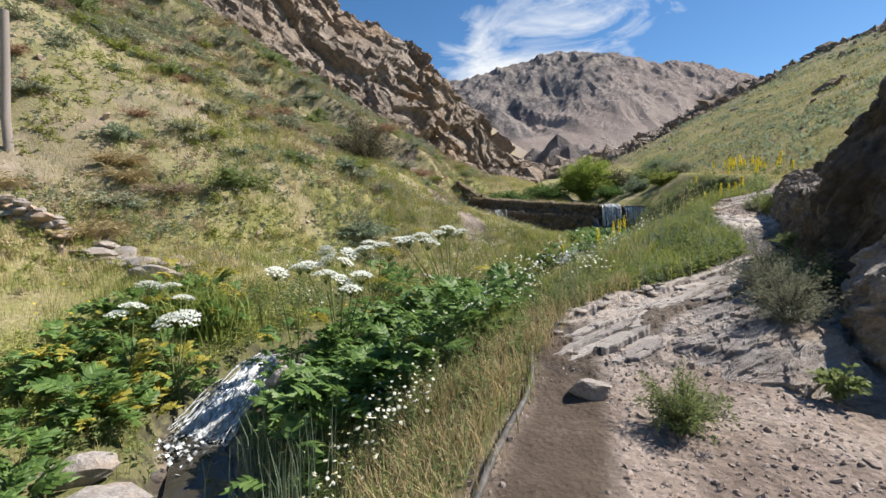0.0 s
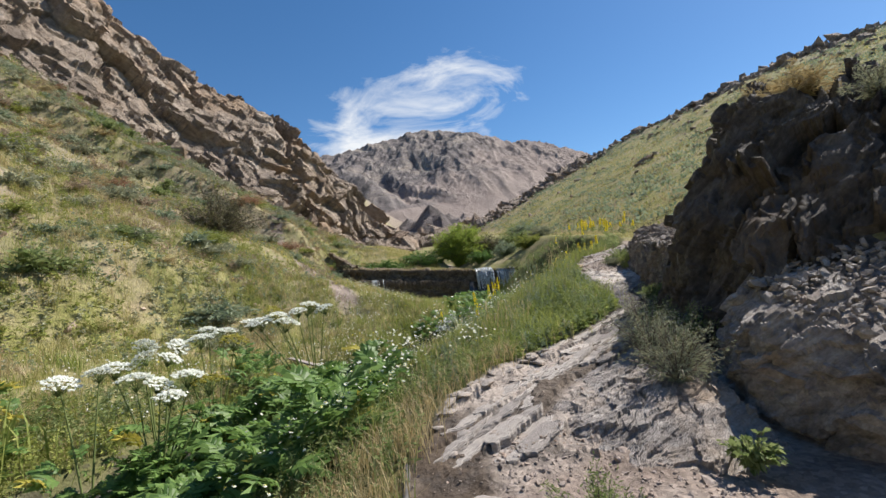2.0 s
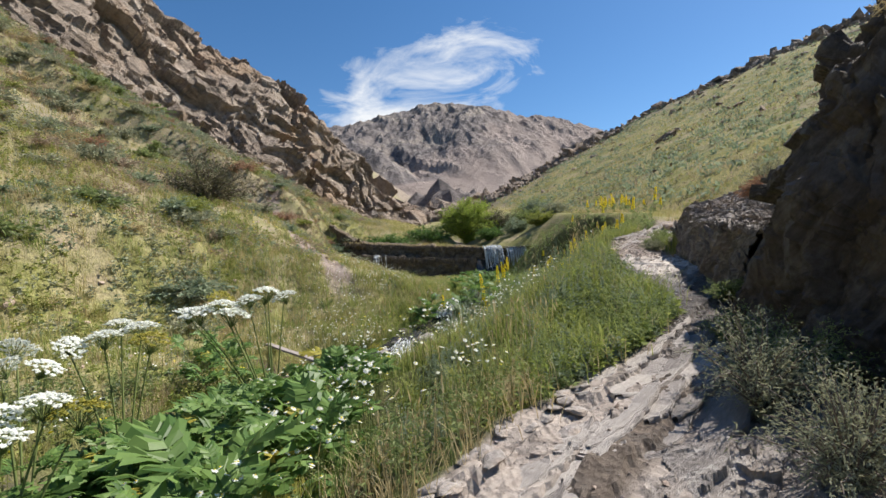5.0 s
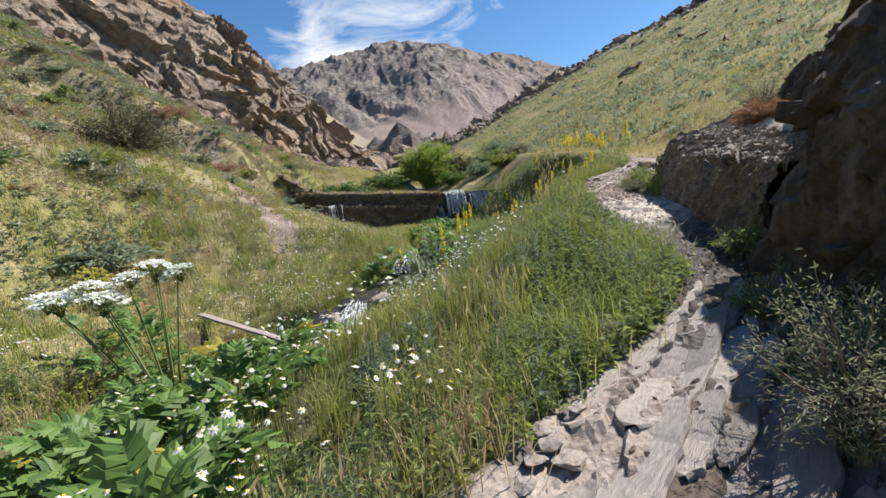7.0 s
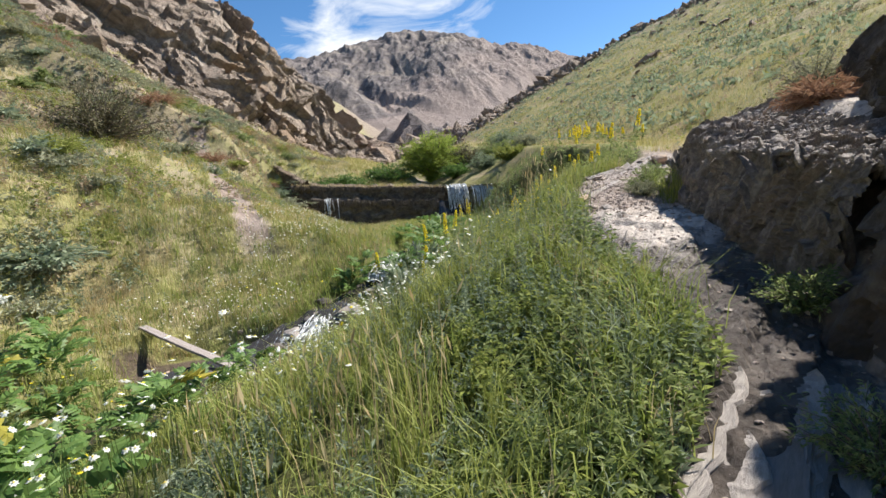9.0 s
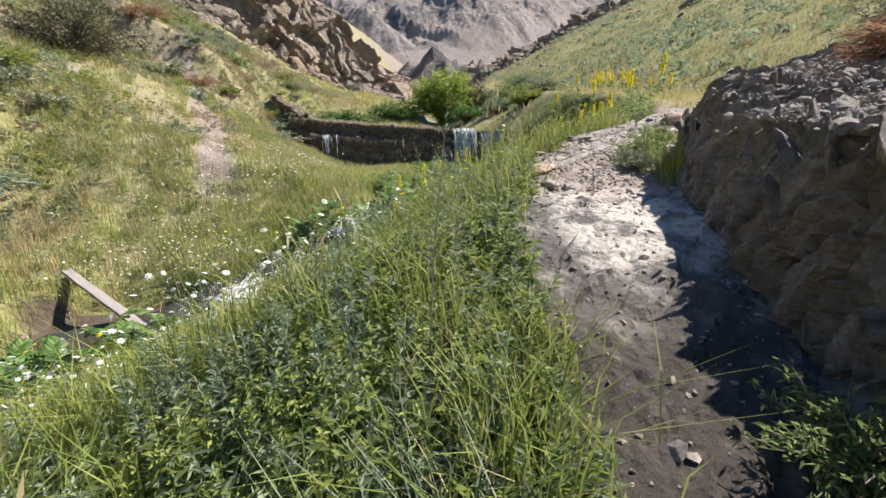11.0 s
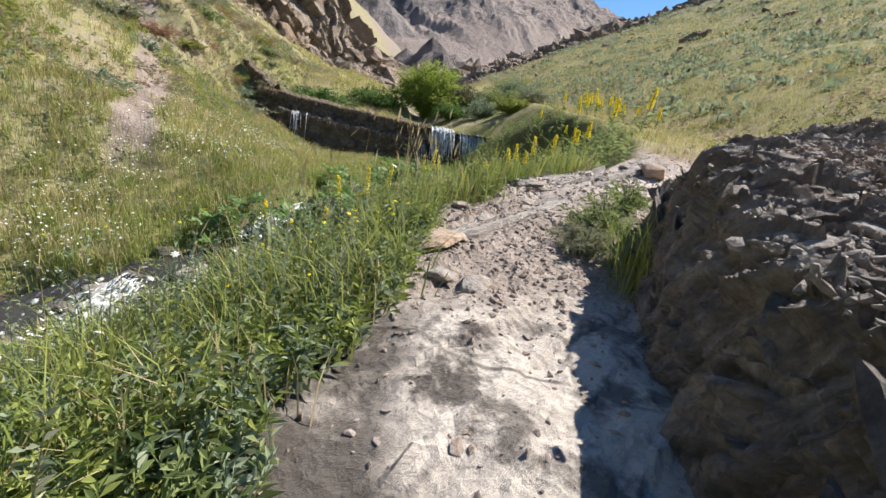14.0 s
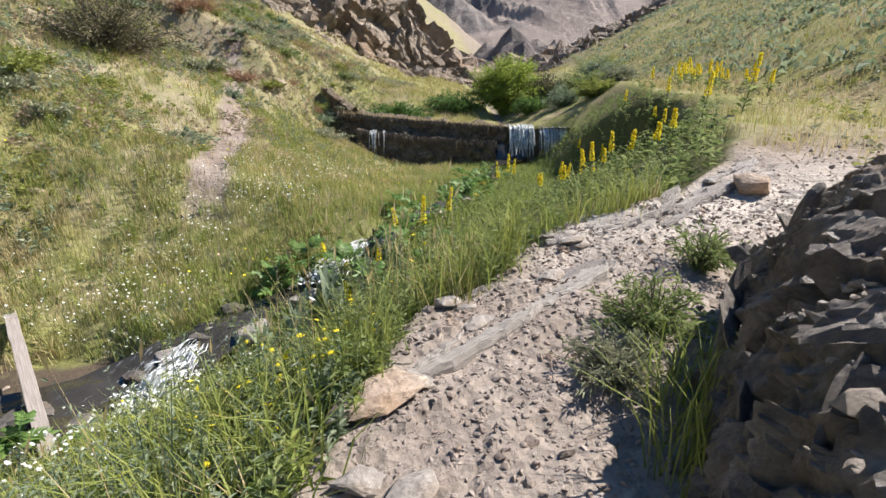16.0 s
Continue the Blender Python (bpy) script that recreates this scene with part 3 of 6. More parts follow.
# rocky knolls where the valley closes
MZ = MZ + 5 * np.exp(-(((MX - 46) / 24) ** 2 + ((MY - 165) / 22) ** 2)) * (1 + 0.5 * fbm(MX / 9, MY / 9, 4, 4, 0.6, True))
MZ = MZ + 6 * np.exp(-(((MX - 30) / 9) ** 2 + ((MY - 135) / 14) ** 2)) * (1 + 0.5 * fbm(MX / 6, MY / 6, 4, 4, 0.6, True))
# dark crags fill the upper left of the face; a smooth fan of scree lies below and to the right
bear = np.degrees(np.arctan2(MX - 0.6, MY - 1.5))
rise = (prof - 1.6) / (MX * 0.26 + MY * 0.966)
brow = np.interp(bear, (-20, 6, 20, 40), (0.12, 0.165, 0.245, 0.30))
craggy = smooth(-0.012, 0.02, rise - brow + 0.02 * rid + 0.03 * fbm(MX / 40, MY / 40, 7, 4)) * (1 - 0.65 * smooth(17, 24, bear + 3 * fbm(MX / 50, MY / 50, 8, 4)))
craggy = np.clip(craggy + 0.9 * smooth(190, 150, MY), 0, 1)
mp = np.stack([MX, MY, MZ], -1).reshape(-1, 3)
blocks = facets(mp / (17, 24, 12), 71) + 0.6 * facets(mp / (7, 9, 6), 72)
MZ = MZ + (1.0 * craggy + 0.05) * blocks.reshape(MX.shape) * (1 - 0.6 * smooth(0.9, 1.0, t))
edge = smooth(105, 135, MY)
MZ = MZ * edge - 6 * (1 - edge)
mme = grid_mesh("mountain", np.stack([MX, MY, MZ], -1), MOUNTAIN)
point_value(mme, "crag", craggy)
mme.polygons.foreach_set("use_smooth", np.zeros(len(mme.polygons), bool))
tagged(new("mountain", mme), "bare grey-brown mountain with scree slopes closing the valley", "mountain", kind="structure")

# outcrop beside the way
wall_base = [(4.9, 3.6, 0.3), (4.3, 5.0, 0.45), (4.7, 6.2, 0.62), (5.3, 7.0, 0.85), (6.2, 7.5, 1.3), (7.1, 8.1, 1.85), (7.9, 8.9, 2.15), (8.9, 9.8, 2.5)]
wall_mid = [(5.4, 3.4, 1.6), (4.65, 4.9, 1.7), (5.0, 6.1, 2.0), (5.65, 6.8, 2.2), (6.45, 7.3, 2.4), (7.3, 7.95, 2.7), (8.0, 8.75, 2.9), (9.0, 9.7, 2.9)]
wall_crest = [(6.2, 3.1, 2.6), (5.3, 4.6, 2.9), (5.6, 5.8, 3.4), (6.3, 6.4, 3.6), (6.9, 6.9, 3.65), (7.5, 7.6, 3.6), (8.2, 8.4, 3.55), (9.2, 9.4, 3.3)]
wall_back = [(9.5, 2.5, 3.2), (9.0, 4.0, 3.4), (9.2, 5.0, 3.7), (9.6, 5.7, 3.7), (9.9, 6.3, 3.6), (10.2, 7.0, 3.5), (10.6, 7.8, 3.4), (11, 9, 3.3)]
wall_mid = [tuple(np.array(p) + (0.3 * k, 0, 0)) for p, k in zip(wall_mid, (1, 1, 0.3, 0, 0, 0, 0, 0))]
wall_crest = [tuple(np.array((0.8, 2.5, 1.6)) + (np.array(p) - (0.8, 2.5, 1.6)) * k) for p, k in zip(wall_crest, (1.28, 1.28, 1.14, 1.02, 1, 1, 1, 1))]
wall_crest = [tuple(np.array(p) + (0, 0, k)) for p, k in zip(wall_crest, (0, 0, 0, 0.05, 0.15, 0.15, 0, 0))]
wall_back = [tuple(np.array(p) + (1.5, 0, 0.6)) for p in wall_back]
foot = [tuple(np.array(p) + (-0.15, -0.1, -0.5)) for p in wall_base]
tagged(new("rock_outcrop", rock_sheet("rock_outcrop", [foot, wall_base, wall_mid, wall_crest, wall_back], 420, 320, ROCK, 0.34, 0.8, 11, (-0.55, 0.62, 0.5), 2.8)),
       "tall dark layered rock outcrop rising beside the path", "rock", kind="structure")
led_base = [(5.65, 7.4, 0.85), (5.95, 8.2, 1.1), (6.32, 9.0, 1.3), (6.66, 9.7, 1.42), (7.1, 10.45, 1.58), (8.0, 11.2, 1.9), (9.2, 11.7, 2.3)]
led_mid = [(5.72, 7.4, 1.4), (6.0, 8.2, 1.55), (6.36, 9.0, 1.65), (6.72, 9.66, 1.8), (7.2, 10.35, 1.95), (8.1, 11.0, 2.15), (9.3, 11.5, 2.5)]
led_crest = [(5.85, 7.4, 1.72), (6.1, 8.2, 1.86), (6.47, 9.0, 1.93), (6.85, 9.6, 2.1), (7.35, 10.2, 2.25), (8.2, 10.9, 2.35), (9.35, 11.3, 2.6)]
led_back = [(7.0, 7.3, 1.95), (7.3, 7.9, 2.02), (7.9, 8.6, 2.15), (8.3, 9.1, 2.35), (8.8, 9.7, 2.5), (9.4, 10.3, 2.7), (10.0, 10.8, 2.9)]
foot = [tuple(np.array(p) + (-0.12, 0.05, -0.45)) for p in led_base]
tagged(new("rock_ledge", rock_sheet("rock_ledge", [foot, led_base, led_mid, led_crest, led_back], 380, 220, LEDGE_ROCK, 0.10, 0.27, 23, (0.62, 0.62, 0.45), 2.4)),
       "layered rock ledge with a rubble-strewn top", "rock", kind="structure")
bl_base = [(4.55, 2.3, 0.05), (3.85, 3.3, 0.08), (3.8, 4.35, 0.25), (4.32, 5.15, 0.5), (5.0, 5.4, 0.7)]
bl_mid = [(4.55, 2.3, 0.5), (3.84, 3.3, 0.6), (3.83, 4.3, 0.85), (4.37, 5.05, 1.0), (5.0, 5.3, 1.2)]
bl_crest = [(4.75, 2.45, 0.88), (4.02, 3.4, 0.98), (4.08, 4.25, 1.17), (4.55, 4.9, 1.3), (5.0, 5.2, 1.5)]
bl_back = [(6.6, 2.9, 1.7), (6.4, 3.6, 1.75), (6.2, 4.2, 1.8), (6.0, 4.6, 1.8), (5.8, 4.9, 1.9)]
bl_crest = [tuple(np.array(p) + (0, 0, -k)) for p, k in zip(bl_crest, (0.14, 0.14, 0.1, 0.06, 0))]
foot = [tuple(np.array(p) + (-0.02, 0, -0.45)) for p in bl_base]
tagged(new("boulder", rock_sheet("boulder", [foot, bl_base, bl_mid, bl_crest, bl_back], 240, 200, PALE_ROCK, 0.12, 0.5, 31, (-0.3, 0.3, 0.9), 1.8)),
       "massive grey boulder with a flat gravelly top", "rock")

# a low hump of bedrock before the boulder
hp_base = [(2.0, 4.95, 0.12), (2.1, 4.3, 0.02), (2.42, 3.92, 0.0), (2.95, 3.8, 0.03), (3.65, 3.85, 0.08)]
hp_crest = [(2.28, 5.1, 0.30), (2.42, 4.6, 0.26), (2.68, 4.3, 0.28), (3.05, 4.2, 0.33), (3.65, 4.25, 0.36)]
hp_back = [(2.55, 5.55, 0.40), (2.85, 5.35, 0.46), (3.15, 5.25, 0.50), (3.5, 5.15, 0.50), (3.95, 5.05, 0.5)]
hp_end = [tuple(np.array(p) + (0.2, 0.3, -0.35)) for p in hp_back]
foot = [tuple(np.array(p) + (-0.03, -0.03, -0.3)) for p in hp_base]
tagged(new("rock_hump", rock_sheet("rock_hump", [foot, hp_base, hp_crest, hp_back, hp_end], 200, 150, PALE_ROCK, 0.05, 0.34, 37, (-0.45, 0.65, 0.6), 2.6)),
       "pale weathered hump of bedrock beside the path", "rock")

# ---------------------------------------------------------------- stream and weir
ys = np.concatenate([np.linspace(-40, 0, 30), np.linspace(0.1, 33.0, 460)])
sx, sz = stream_at(ys)
us = np.linspace(-1, 1, 25)
width = np.interp(ys, (-40, 5, 7, 10, 13, 14.5, 16, 18, 30, 33), (1.5, 0.5, 0.34, 0.6, 0.8, 0.75, 0.36, 0.2, 0.22, 0.8))
width = width * (1 + 0.25 * fbm(ys * 0.9, 0 * ys, 3, 3))
WX = sx[:, None] + us[None, :] * width[:, None] + np.minimum(us, 0)[None, :] * (1.1 * np.exp(-((ys - 14.4) / 1.0) ** 2))[:, None]
WY = ys[:, None] + 0 * us[None, :]
drop = np.gradient(sz, ys)
fast = np.clip(np.interp(drop, (0.08, 0.4), (0.05, 0.72)), 0, 1)
fast = np.maximum(fast * np.interp(ys, (14, 15.5), (1, 0.6)), 0.34 * np.exp(-((ys - 14.3) / 0.6) ** 2))
fast = np.maximum(fast, 1.15 * np.exp(-((ys - 7.2) / 0.95) ** 2))
fast = np.convolve(fast, np.ones(9) / 9, "same")
WZ = sz[:, None] + (0.015 + 0.10 * fast[:, None]) * fbm(WX * 3.2, WY * 3.2, 1, 4)
wme = grid_mesh("stream_water", np.stack([WX, WY, WZ], -1), WATER)
point_value(wme, "foam", fast[:, None] * (1 - 0.5 * us[None, :] ** 2) * (0.75 + 0.5 * fbm(WX * 1.5, WY * 1.5, 9, 3)))
tagged(new("stream_water", wme), "clear mountain stream foaming white over small falls", "stream", kind="structure")
px_, py_ = np.meshgrid(np.linspace(3.0, 14.5, 24), np.linspace(33.4, 58, 30), indexing="ij")
pme = grid_mesh("pool_water", np.stack([px_, py_ + (10.5 - px_) * 0.33, 2.02 + 0.01 * fbm(px_, py_)], -1), WATER)
point_value(pme, "foam", 0 * px_)
tagged(new("pool_water", pme), "still shallow water held behind the weir", "water", kind="structure")

weir = empty("stone_weir", pose(6.5, 34.4, 0), "dark mossy stone weir of two stepped ledges", "weir", kind="structure")


def ledge_part(name, front, h_lo, h_hi, depth, seed, label):
    """A long block: front foot, front lip, top and back, along a line of (x, y, top z)."""
    f = np.array(front, float)
    n = np.array((0.33, 0.94, 0)) * depth
    rows = [f * (1, 1, 0) + (0, -0.05, h_lo), f * (1, 1, 0) + np.stack([0 * f[:, 0], 0 * f[:, 0] - 0.1, f[:, 2] * 0.5 + h_lo * 0.5], -1), f + (0, -0.02, -0.22), f + (0, -0.12, -0.05), f + (0.02, 0.15, 0.0), f + n + (0, 0, 0.02), f + n + (0, 0, -1.2)]
    me = rock_sheet(name, [[tuple(p) for p in r] for r in rows], 130, 46, WET_ROCK, 0.24, 0.7, seed, (0.1, 0.1, 0.95), 1.4, False)
    me.transform(Matrix.Translation((-6.5, -34.4, 0)))
    return part(name, me, weir, label)


ledge_part("upper_ledge", [(1.5, 36.4, 2.85), (4.5, 35.3, 2.55), (7.5, 34.2, 2.3), (10.6, 33.2, 2.1)], 0.9, 0, 1.2, 41, "thick dark stone ledge with crumbling lip")
ledge_part("lower_ledge", [(2.7, 35.4, 1.9), (5.0, 34.55, 1.7), (7.5, 33.65, 1.5), (10.0, 32.8, 1.4)], -0.3, 0, 0.9, 42, "lower dripping stone ledge")
ledge_part("side_block", [(0.6, 37.6, 4.2), (1.6, 36.9, 3.5), (2.4, 36.2, 2.9)], 0.9, 0, 1.0, 43, "slanting dark end wall")
ledge_part("spill_sill", [(10.5, 33.25, 2.0), (12.2, 33.0, 1.95), (14.2, 32.8, 1.85)], 0.2, 0, 1.3, 44, "wet sill under the falling water")


def tube(path, radii, sides=6):
    """Points and quads of a tapered tube along a line."""
    path = np.asarray(path, float)
    T = np.gradient(path, axis=0)
    T /= np.linalg.norm(T, axis=1, keepdims=True) + 1e-9
    ref = np.where(np.abs(T[:, 2:3]) > 0.9, (1.0, 0, 0), (0, 0, 1.0))
    A = np.cross(T, ref)
    A /= np.linalg.norm(A, axis=1, keepdims=True) + 1e-9
    B = np.cross(T, A)
    an = np.linspace(0, 2 * np.pi, sides, endpoint=False)
    V = path[:, None] + (A[:, None] * np.cos(an)[None, :, None] + B[:, None] * np.sin(an)[None, :, None]) * np.asarray(radii)[:, None, None]
    n = len(path)
    idx = np.arange(n * sides).reshape(n, sides)
    q = np.stack([idx[:-1], np.roll(idx, -1, 1)[:-1], np.roll(idx, -1, 1)[1:], idx[1:]], -1).reshape(-1, 4)
    return V.reshape(-1, 3), q


def merge(pieces):
    V, Q, o = [], [], 0
    for v, q in pieces:
        V.append(v), Q.append(np.asarray(q) + o)
        o += len(v)
    return np.concatenate(V), np.concatenate(Q)


def waterfall(name, x0, x1, y0, y1, z0, z1, n, seed, label):
    r = np.random.default_rng(seed)
    root = empty(name, pose((x0 + x1) / 2, (y0 + y1) / 2, z1), label, "waterfall")
    ps = []
    for i in range(n):
        f = r.random()
        x, y, zt = x0 + f * (x1 - x0), y0 + f * (y1 - y0), z0 + r.normal() * 0.03
        hh = (zt - z1) * r.uniform(0.45, 1.0)
        k = np.linspace(0, 1, 7)
        path = np.stack([x + r.normal() * 0.04 * k, y + 0.15 - 0.55 * k ** 0.6 + 0 * k, zt + 0.03 - hh * k ** 1.5], -1) - ((x0 + x1) / 2, (y0 + y1) / 2, z1)
        ps.append(tube(path, r.uniform(0.012, 0.045) * (1 - 0.5 * k), 4))
    V, Q = merge(ps)
    part("falling_water", raw_mesh("water_strands", V, Q, FALL), root)["kind"] = "stuff"
    return root


waterfall("waterfall", 10.7, 11.9, 33.0, 32.85, 2.1, 0.5, 90, 5, "white curtain of water spilling over the weir")
waterfall("waterfall", 12.2, 13.6, 32.85, 32.7, 1.95, 0.6, 60, 6, "thin white strands of water beside the main fall")
waterfall("waterfall", 3.3, 4.3, 34.95, 34.6, 1.85, 0.4, 10, 8, "a few drips running down the lower ledge")



def cascade(a, b, spread_w, n, seed, label):
    """Water tumbling down a rocky chute from a to b: many thin white threads that leap and part."""
    r = np.random.default_rng(seed)
    a, b = np.array(a, float), np.array(b, float)
    root = empty("waterfall", pose(*b), label, "waterfall")
    side = np.cross(b - a, (0, 0, 1.0))
    side /= np.linalg.norm(side)
    ps = []
    for i in range(n):
        k0 = r.uniform(0, 0.75)
        k = np.linspace(k0, min(1.0, k0 + r.uniform(0.2, 0.6)), 7)
        w = r.normal(0, spread_w)
        hop = 0.10 * np.abs(np.sin(k * 7 + r.normal() * 0.5)) + abs(r.normal(0, 0.04))
        path = a + (b - a) * np.stack([k, k, k ** 1.3], -1) + side * (w * (0.5 + 0.8 * k))[:, None] + np.stack([0 * k, 0 * k, hop], -1) - b
        ps.append(tube(path, r.uniform(0.004, 0.018) * np.sin(np.linspace(0.25, 2.9, 7)), 4))
    V, Q = merge(ps)
    part("falling_water", raw_mesh("water_strands", V, Q, FALL), root)["kind"] = "stuff"
    drops = b + r.normal(0, 1, (380, 3)) * (0.22, 0.25, 0.05) + (0, 0, 0.06) - b
    V, T = heads(drops, 0.035, r, 4, 0.8)
    part("foam", raw_mesh("foam", V, T, FALL, False), root)["kind"] = "stuff"


# ---------------------------------------------------------------- plants: shared makers
EYES = np.array([p[1][:2] for p in PATH])


def clear_of_way(x, y, r=0.24):
    """Keeps plants off the line that is walked."""
    d = np.min(np.hypot(x[:, None] - EYES[None, :, 0], y[:, None] - EYES[None, :, 1]), axis=1)
    return d > r


def blades(base, height, width, lean, r, curl=0.5):
    """Grass blades as bent, tapering strips. base: n x 3; the rest n or one number."""
    n = len(base)
    an = r.uniform(0, 2 * np.pi, n)
    side = np.stack([np.cos(an), np.sin(an), 0 * an], -1)
    ln = an + np.pi / 2 + r.normal(0, 0.5, n)
    tip = np.stack([np.cos(ln), np.sin(ln), 0 * ln], -1) * (np.asarray(lean) * height)[:, None]
    h = np.asarray(height)[:, None] * np.array((0, 0, 1.0))
    w = (np.asarray(width) * np.ones(n))[:, None] * side * 0.5
    mid = base + h * 0.55 + tip * 0.3
    V = np.stack([base - w, base + w, mid + w * 0.75, mid - w * 0.75, base + h * (1 - curl * 0.25) + tip], 1).reshape(-1, 3)
    o = np.arange(n)[:, None] * 5
    T = np.concatenate([o + (0, 1, 2), o + (0, 2, 3), o + (3, 2, 4)], 1).reshape(-1, 3)
    return V, T


def leaf_quads(base, way, length, width, r, droop=0.25):
    """Folded pointed leaves, two triangles each."""
    n = len(base)
    way = way / (np.linalg.norm(way, axis=1, keepdims=True) + 1e-9)
    side = np.cross(way, r.normal(0, 1, (n, 3)))
    side /= np.linalg.norm(side, axis=1, keepdims=True) + 1e-9
    L, W = (np.asarray(length) * np.ones(n))[:, None], (np.asarray(width) * np.ones(n))[:, None]
    mid = base + way * L * 0.45
    V = np.stack([base, mid + side * W * 0.5, base + way * L - np.array((0, 0, 1.0)) * L * droop, mid - side * W * 0.5], 1).reshape(-1, 3)
    o = np.arange(n)[:, None] * 4
    return V, np.concatenate([o + (0, 1, 2), o + (0, 2, 3)], 1).reshape(-1, 3)


def scatter(n, x0, x1, y0, y1, keep, r):
    """Random places in a box; keep(x, y) gives the chance of each."""
    x, y = r.uniform(x0, x1, n), r.uniform(y0, y1, n)
    ok = (r.random(n) < keep(x, y)) & clear_of_way(x, y) & ((np.hypot((x - 0.3) / 1.35, y - 14.9) > 0.95) | (x > stream_at(y)[0] + 0.9))
    x, y = x[ok], y[ok]
    return np.stack([x, y, land(x, y) - 0.01], -1)


def stuff(name, VT, mat, label, category):
    return tagged(new(name, raw_mesh(name, VT[0], VT[1], mat, False)), label, category, kind="stuff")


def rel(x, y):
    """Distance from the stream's middle, and from the rim of the bare rock."""
    return x - stream_at(y)[0], x - np.interp(y, RIM[:, 0], RIM[:, 1])


def patch(x, y, size, seed, lo=0.0, hi=0.4):
    return smooth(lo, hi, fbm(x / size, y / size, seed, 4))


r = np.random.default_rng(21)


def hill_left(x, y):
    u, e = rel(x, y)
    turf = masks(x, y)[0]
    return np.where(u < -0.75, 1.0, 0) * (0.06 + 0.94 * turf) * (0.35 + 0.65 * patch(x, y, 2.5, 30, -0.5, 0.3))


def hill_right(x, y):
    u, e = rel(x, y)
    d = x - way_at(y)[0]
    return np.where(d > np.interp(y, (11, 12.5, 15), (2.6, 1.7, -0.4)) + 0.7 * fbm(x * 0.8, y * 0.8, 44, 3), 1.0, 0) * smooth(10.2, 11.6, y + 0.8 * smooth(3.5, 5.5, d)) * (0.4 + 0.6 * patch(x, y, 3, 33, -0.5, 0.3))


# turf of the left slope, thinner with distance
B = np.concatenate([scatter(125000, -13, 9, 5, 24, hill_left, r), scatter(90000, -26, 10, 22, 44, hill_left, r)])
far = np.clip(B[:, 1] / 14, 1, 3)
stuff("hill_grass", blades(B, r.uniform(0.10, 0.34, len(B)) * (0.8 + 0.2 * far), 0.008 * far, r.uniform(0.1, 0.6, len(B)), r), GRASS_HILL, "dry green meadow grass on the slope", "grass")
B = np.concatenate([scatter(60000, -45, 12, 42, 80, hill_left, r), scatter(30000, -40, -9, 4, 40, hill_left, r), scatter(60000, 8, 110, 11, 95, lambda x, y: hill_right(x, y) * smooth(110, 80, np.hypot(x, y)), r)])
dist = np.hypot(B[:, 0], B[:, 1])
stuff("far_grass", blades(B, r.uniform(0.10, 0.3, len(B)) * np.clip(dist / 45, 0.7, 1.5), 0.0011 * dist, r.uniform(0.2, 0.7, len(B)), r), GRASS_HILL, "sparse sunlit grass on the far slopes", "grass")
B = scatter(42000, 7, 26, 10.5, 34, hill_right, r)
stuff("slope_grass", blades(B, r.uniform(0.08, 0.30, len(B)), 0.010, r.uniform(0.1, 0.5, len(B)), r), GRASS_HILL, "tall yellow-green grass above the slab", "grass")
B = scatter(70000, -9, 9, 5.5, 36, lambda x, y: np.where(rel(x, y)[0] < -0.7, 1.0, 0) * smooth(-11, -6, rel(x, y)[0]) * patch(x, y, 2.2, 55, -0.25, 0.25) * masks(x, y)[0], r)
stuff("green_grass", blades(B, r.uniform(0.10, 0.30, len(B)), 0.008 * np.clip(B[:, 1] / 14, 1, 3), r.uniform(0.1, 0.6, len(B)), r), GRASS_LUSH, "fresh green grass on the lower slope", "grass")
# straw patches
B = np.concatenate([scatter(50000, -14, 9, 5, 34, lambda x, y: hill_left(x, y) * patch(x, y, 1.8, 50, 0.3, 0.7), r),
                    scatter(9000, 7, 22, 10.5, 30, lambda x, y: hill_right(x, y) * patch(x, y, 2.0, 51, 0.2, 0.6), r)])
stuff("straw_grass", blades(B, r.uniform(0.15, 0.45, len(B)), 0.009 * np.clip(B[:, 1] / 14, 1, 3), r.uniform(0.2, 0.8, len(B)), r), GRASS_DRY, "bleached dry straw among the green grass", "grass")


def tufts(points, count, height, width, spread_r, leanmax, r, curl=0.5):
    n = len(points)
    b = np.repeat(points, count, 0)
    b = b + np.stack([r.normal(0, spread_r, n * count), r.normal(0, spread_r, n * count), 0 * b[:, 0]], -1)
    b[:, 2] = land(b[:, 0], b[:, 1]) - 0.01
    return blades(b, r.uniform(height * 0.5, height, n * count), width, r.uniform(0.1, leanmax, n * count), r, curl)


def bank(x, y):
    """Lush ground between the stream and the rim of the rock."""
    u, e = rel(x, y)
    return np.where((u > np.where(y > 11.5, 1.2, 0.5)) & (e < -0.02), 1.0, 0)


def hog_ground(x, y):
    """Where the big-leaved plants stand close, and little else grows."""
    return smooth(1.35, 0.8, np.hypot((x + 0.35) / 1.5, (y - 7.4) / 2.6))


# long grass on the stream side of the rock
P = scatter(5200, -4, 8, 1.5, 13.5, lambda x, y: (0.22 + 0.78 * smooth(5.2, 6.6, y)) * bank(x, y) * (1 - hog_ground(x, y)) * (0.2 + 0.8 * smooth(-2.4, -0.8, rel(x, y)[1])) * (0.2 + 0.8 * patch(x, y, 1.0, 60, -0.1, 0.3)), r)
stuff("long_grass", tufts(P, 14, 0.42, 0.008, 0.09, 0.9, r), GRASS_LUSH, "long fresh green grass leaning over the rock", "grass")
P = scatter(1500, -4, 8, 1.0, 13.5, lambda x, y: bank(x, y) * smooth(-1.3, -0.3, rel(x, y)[1]), r)
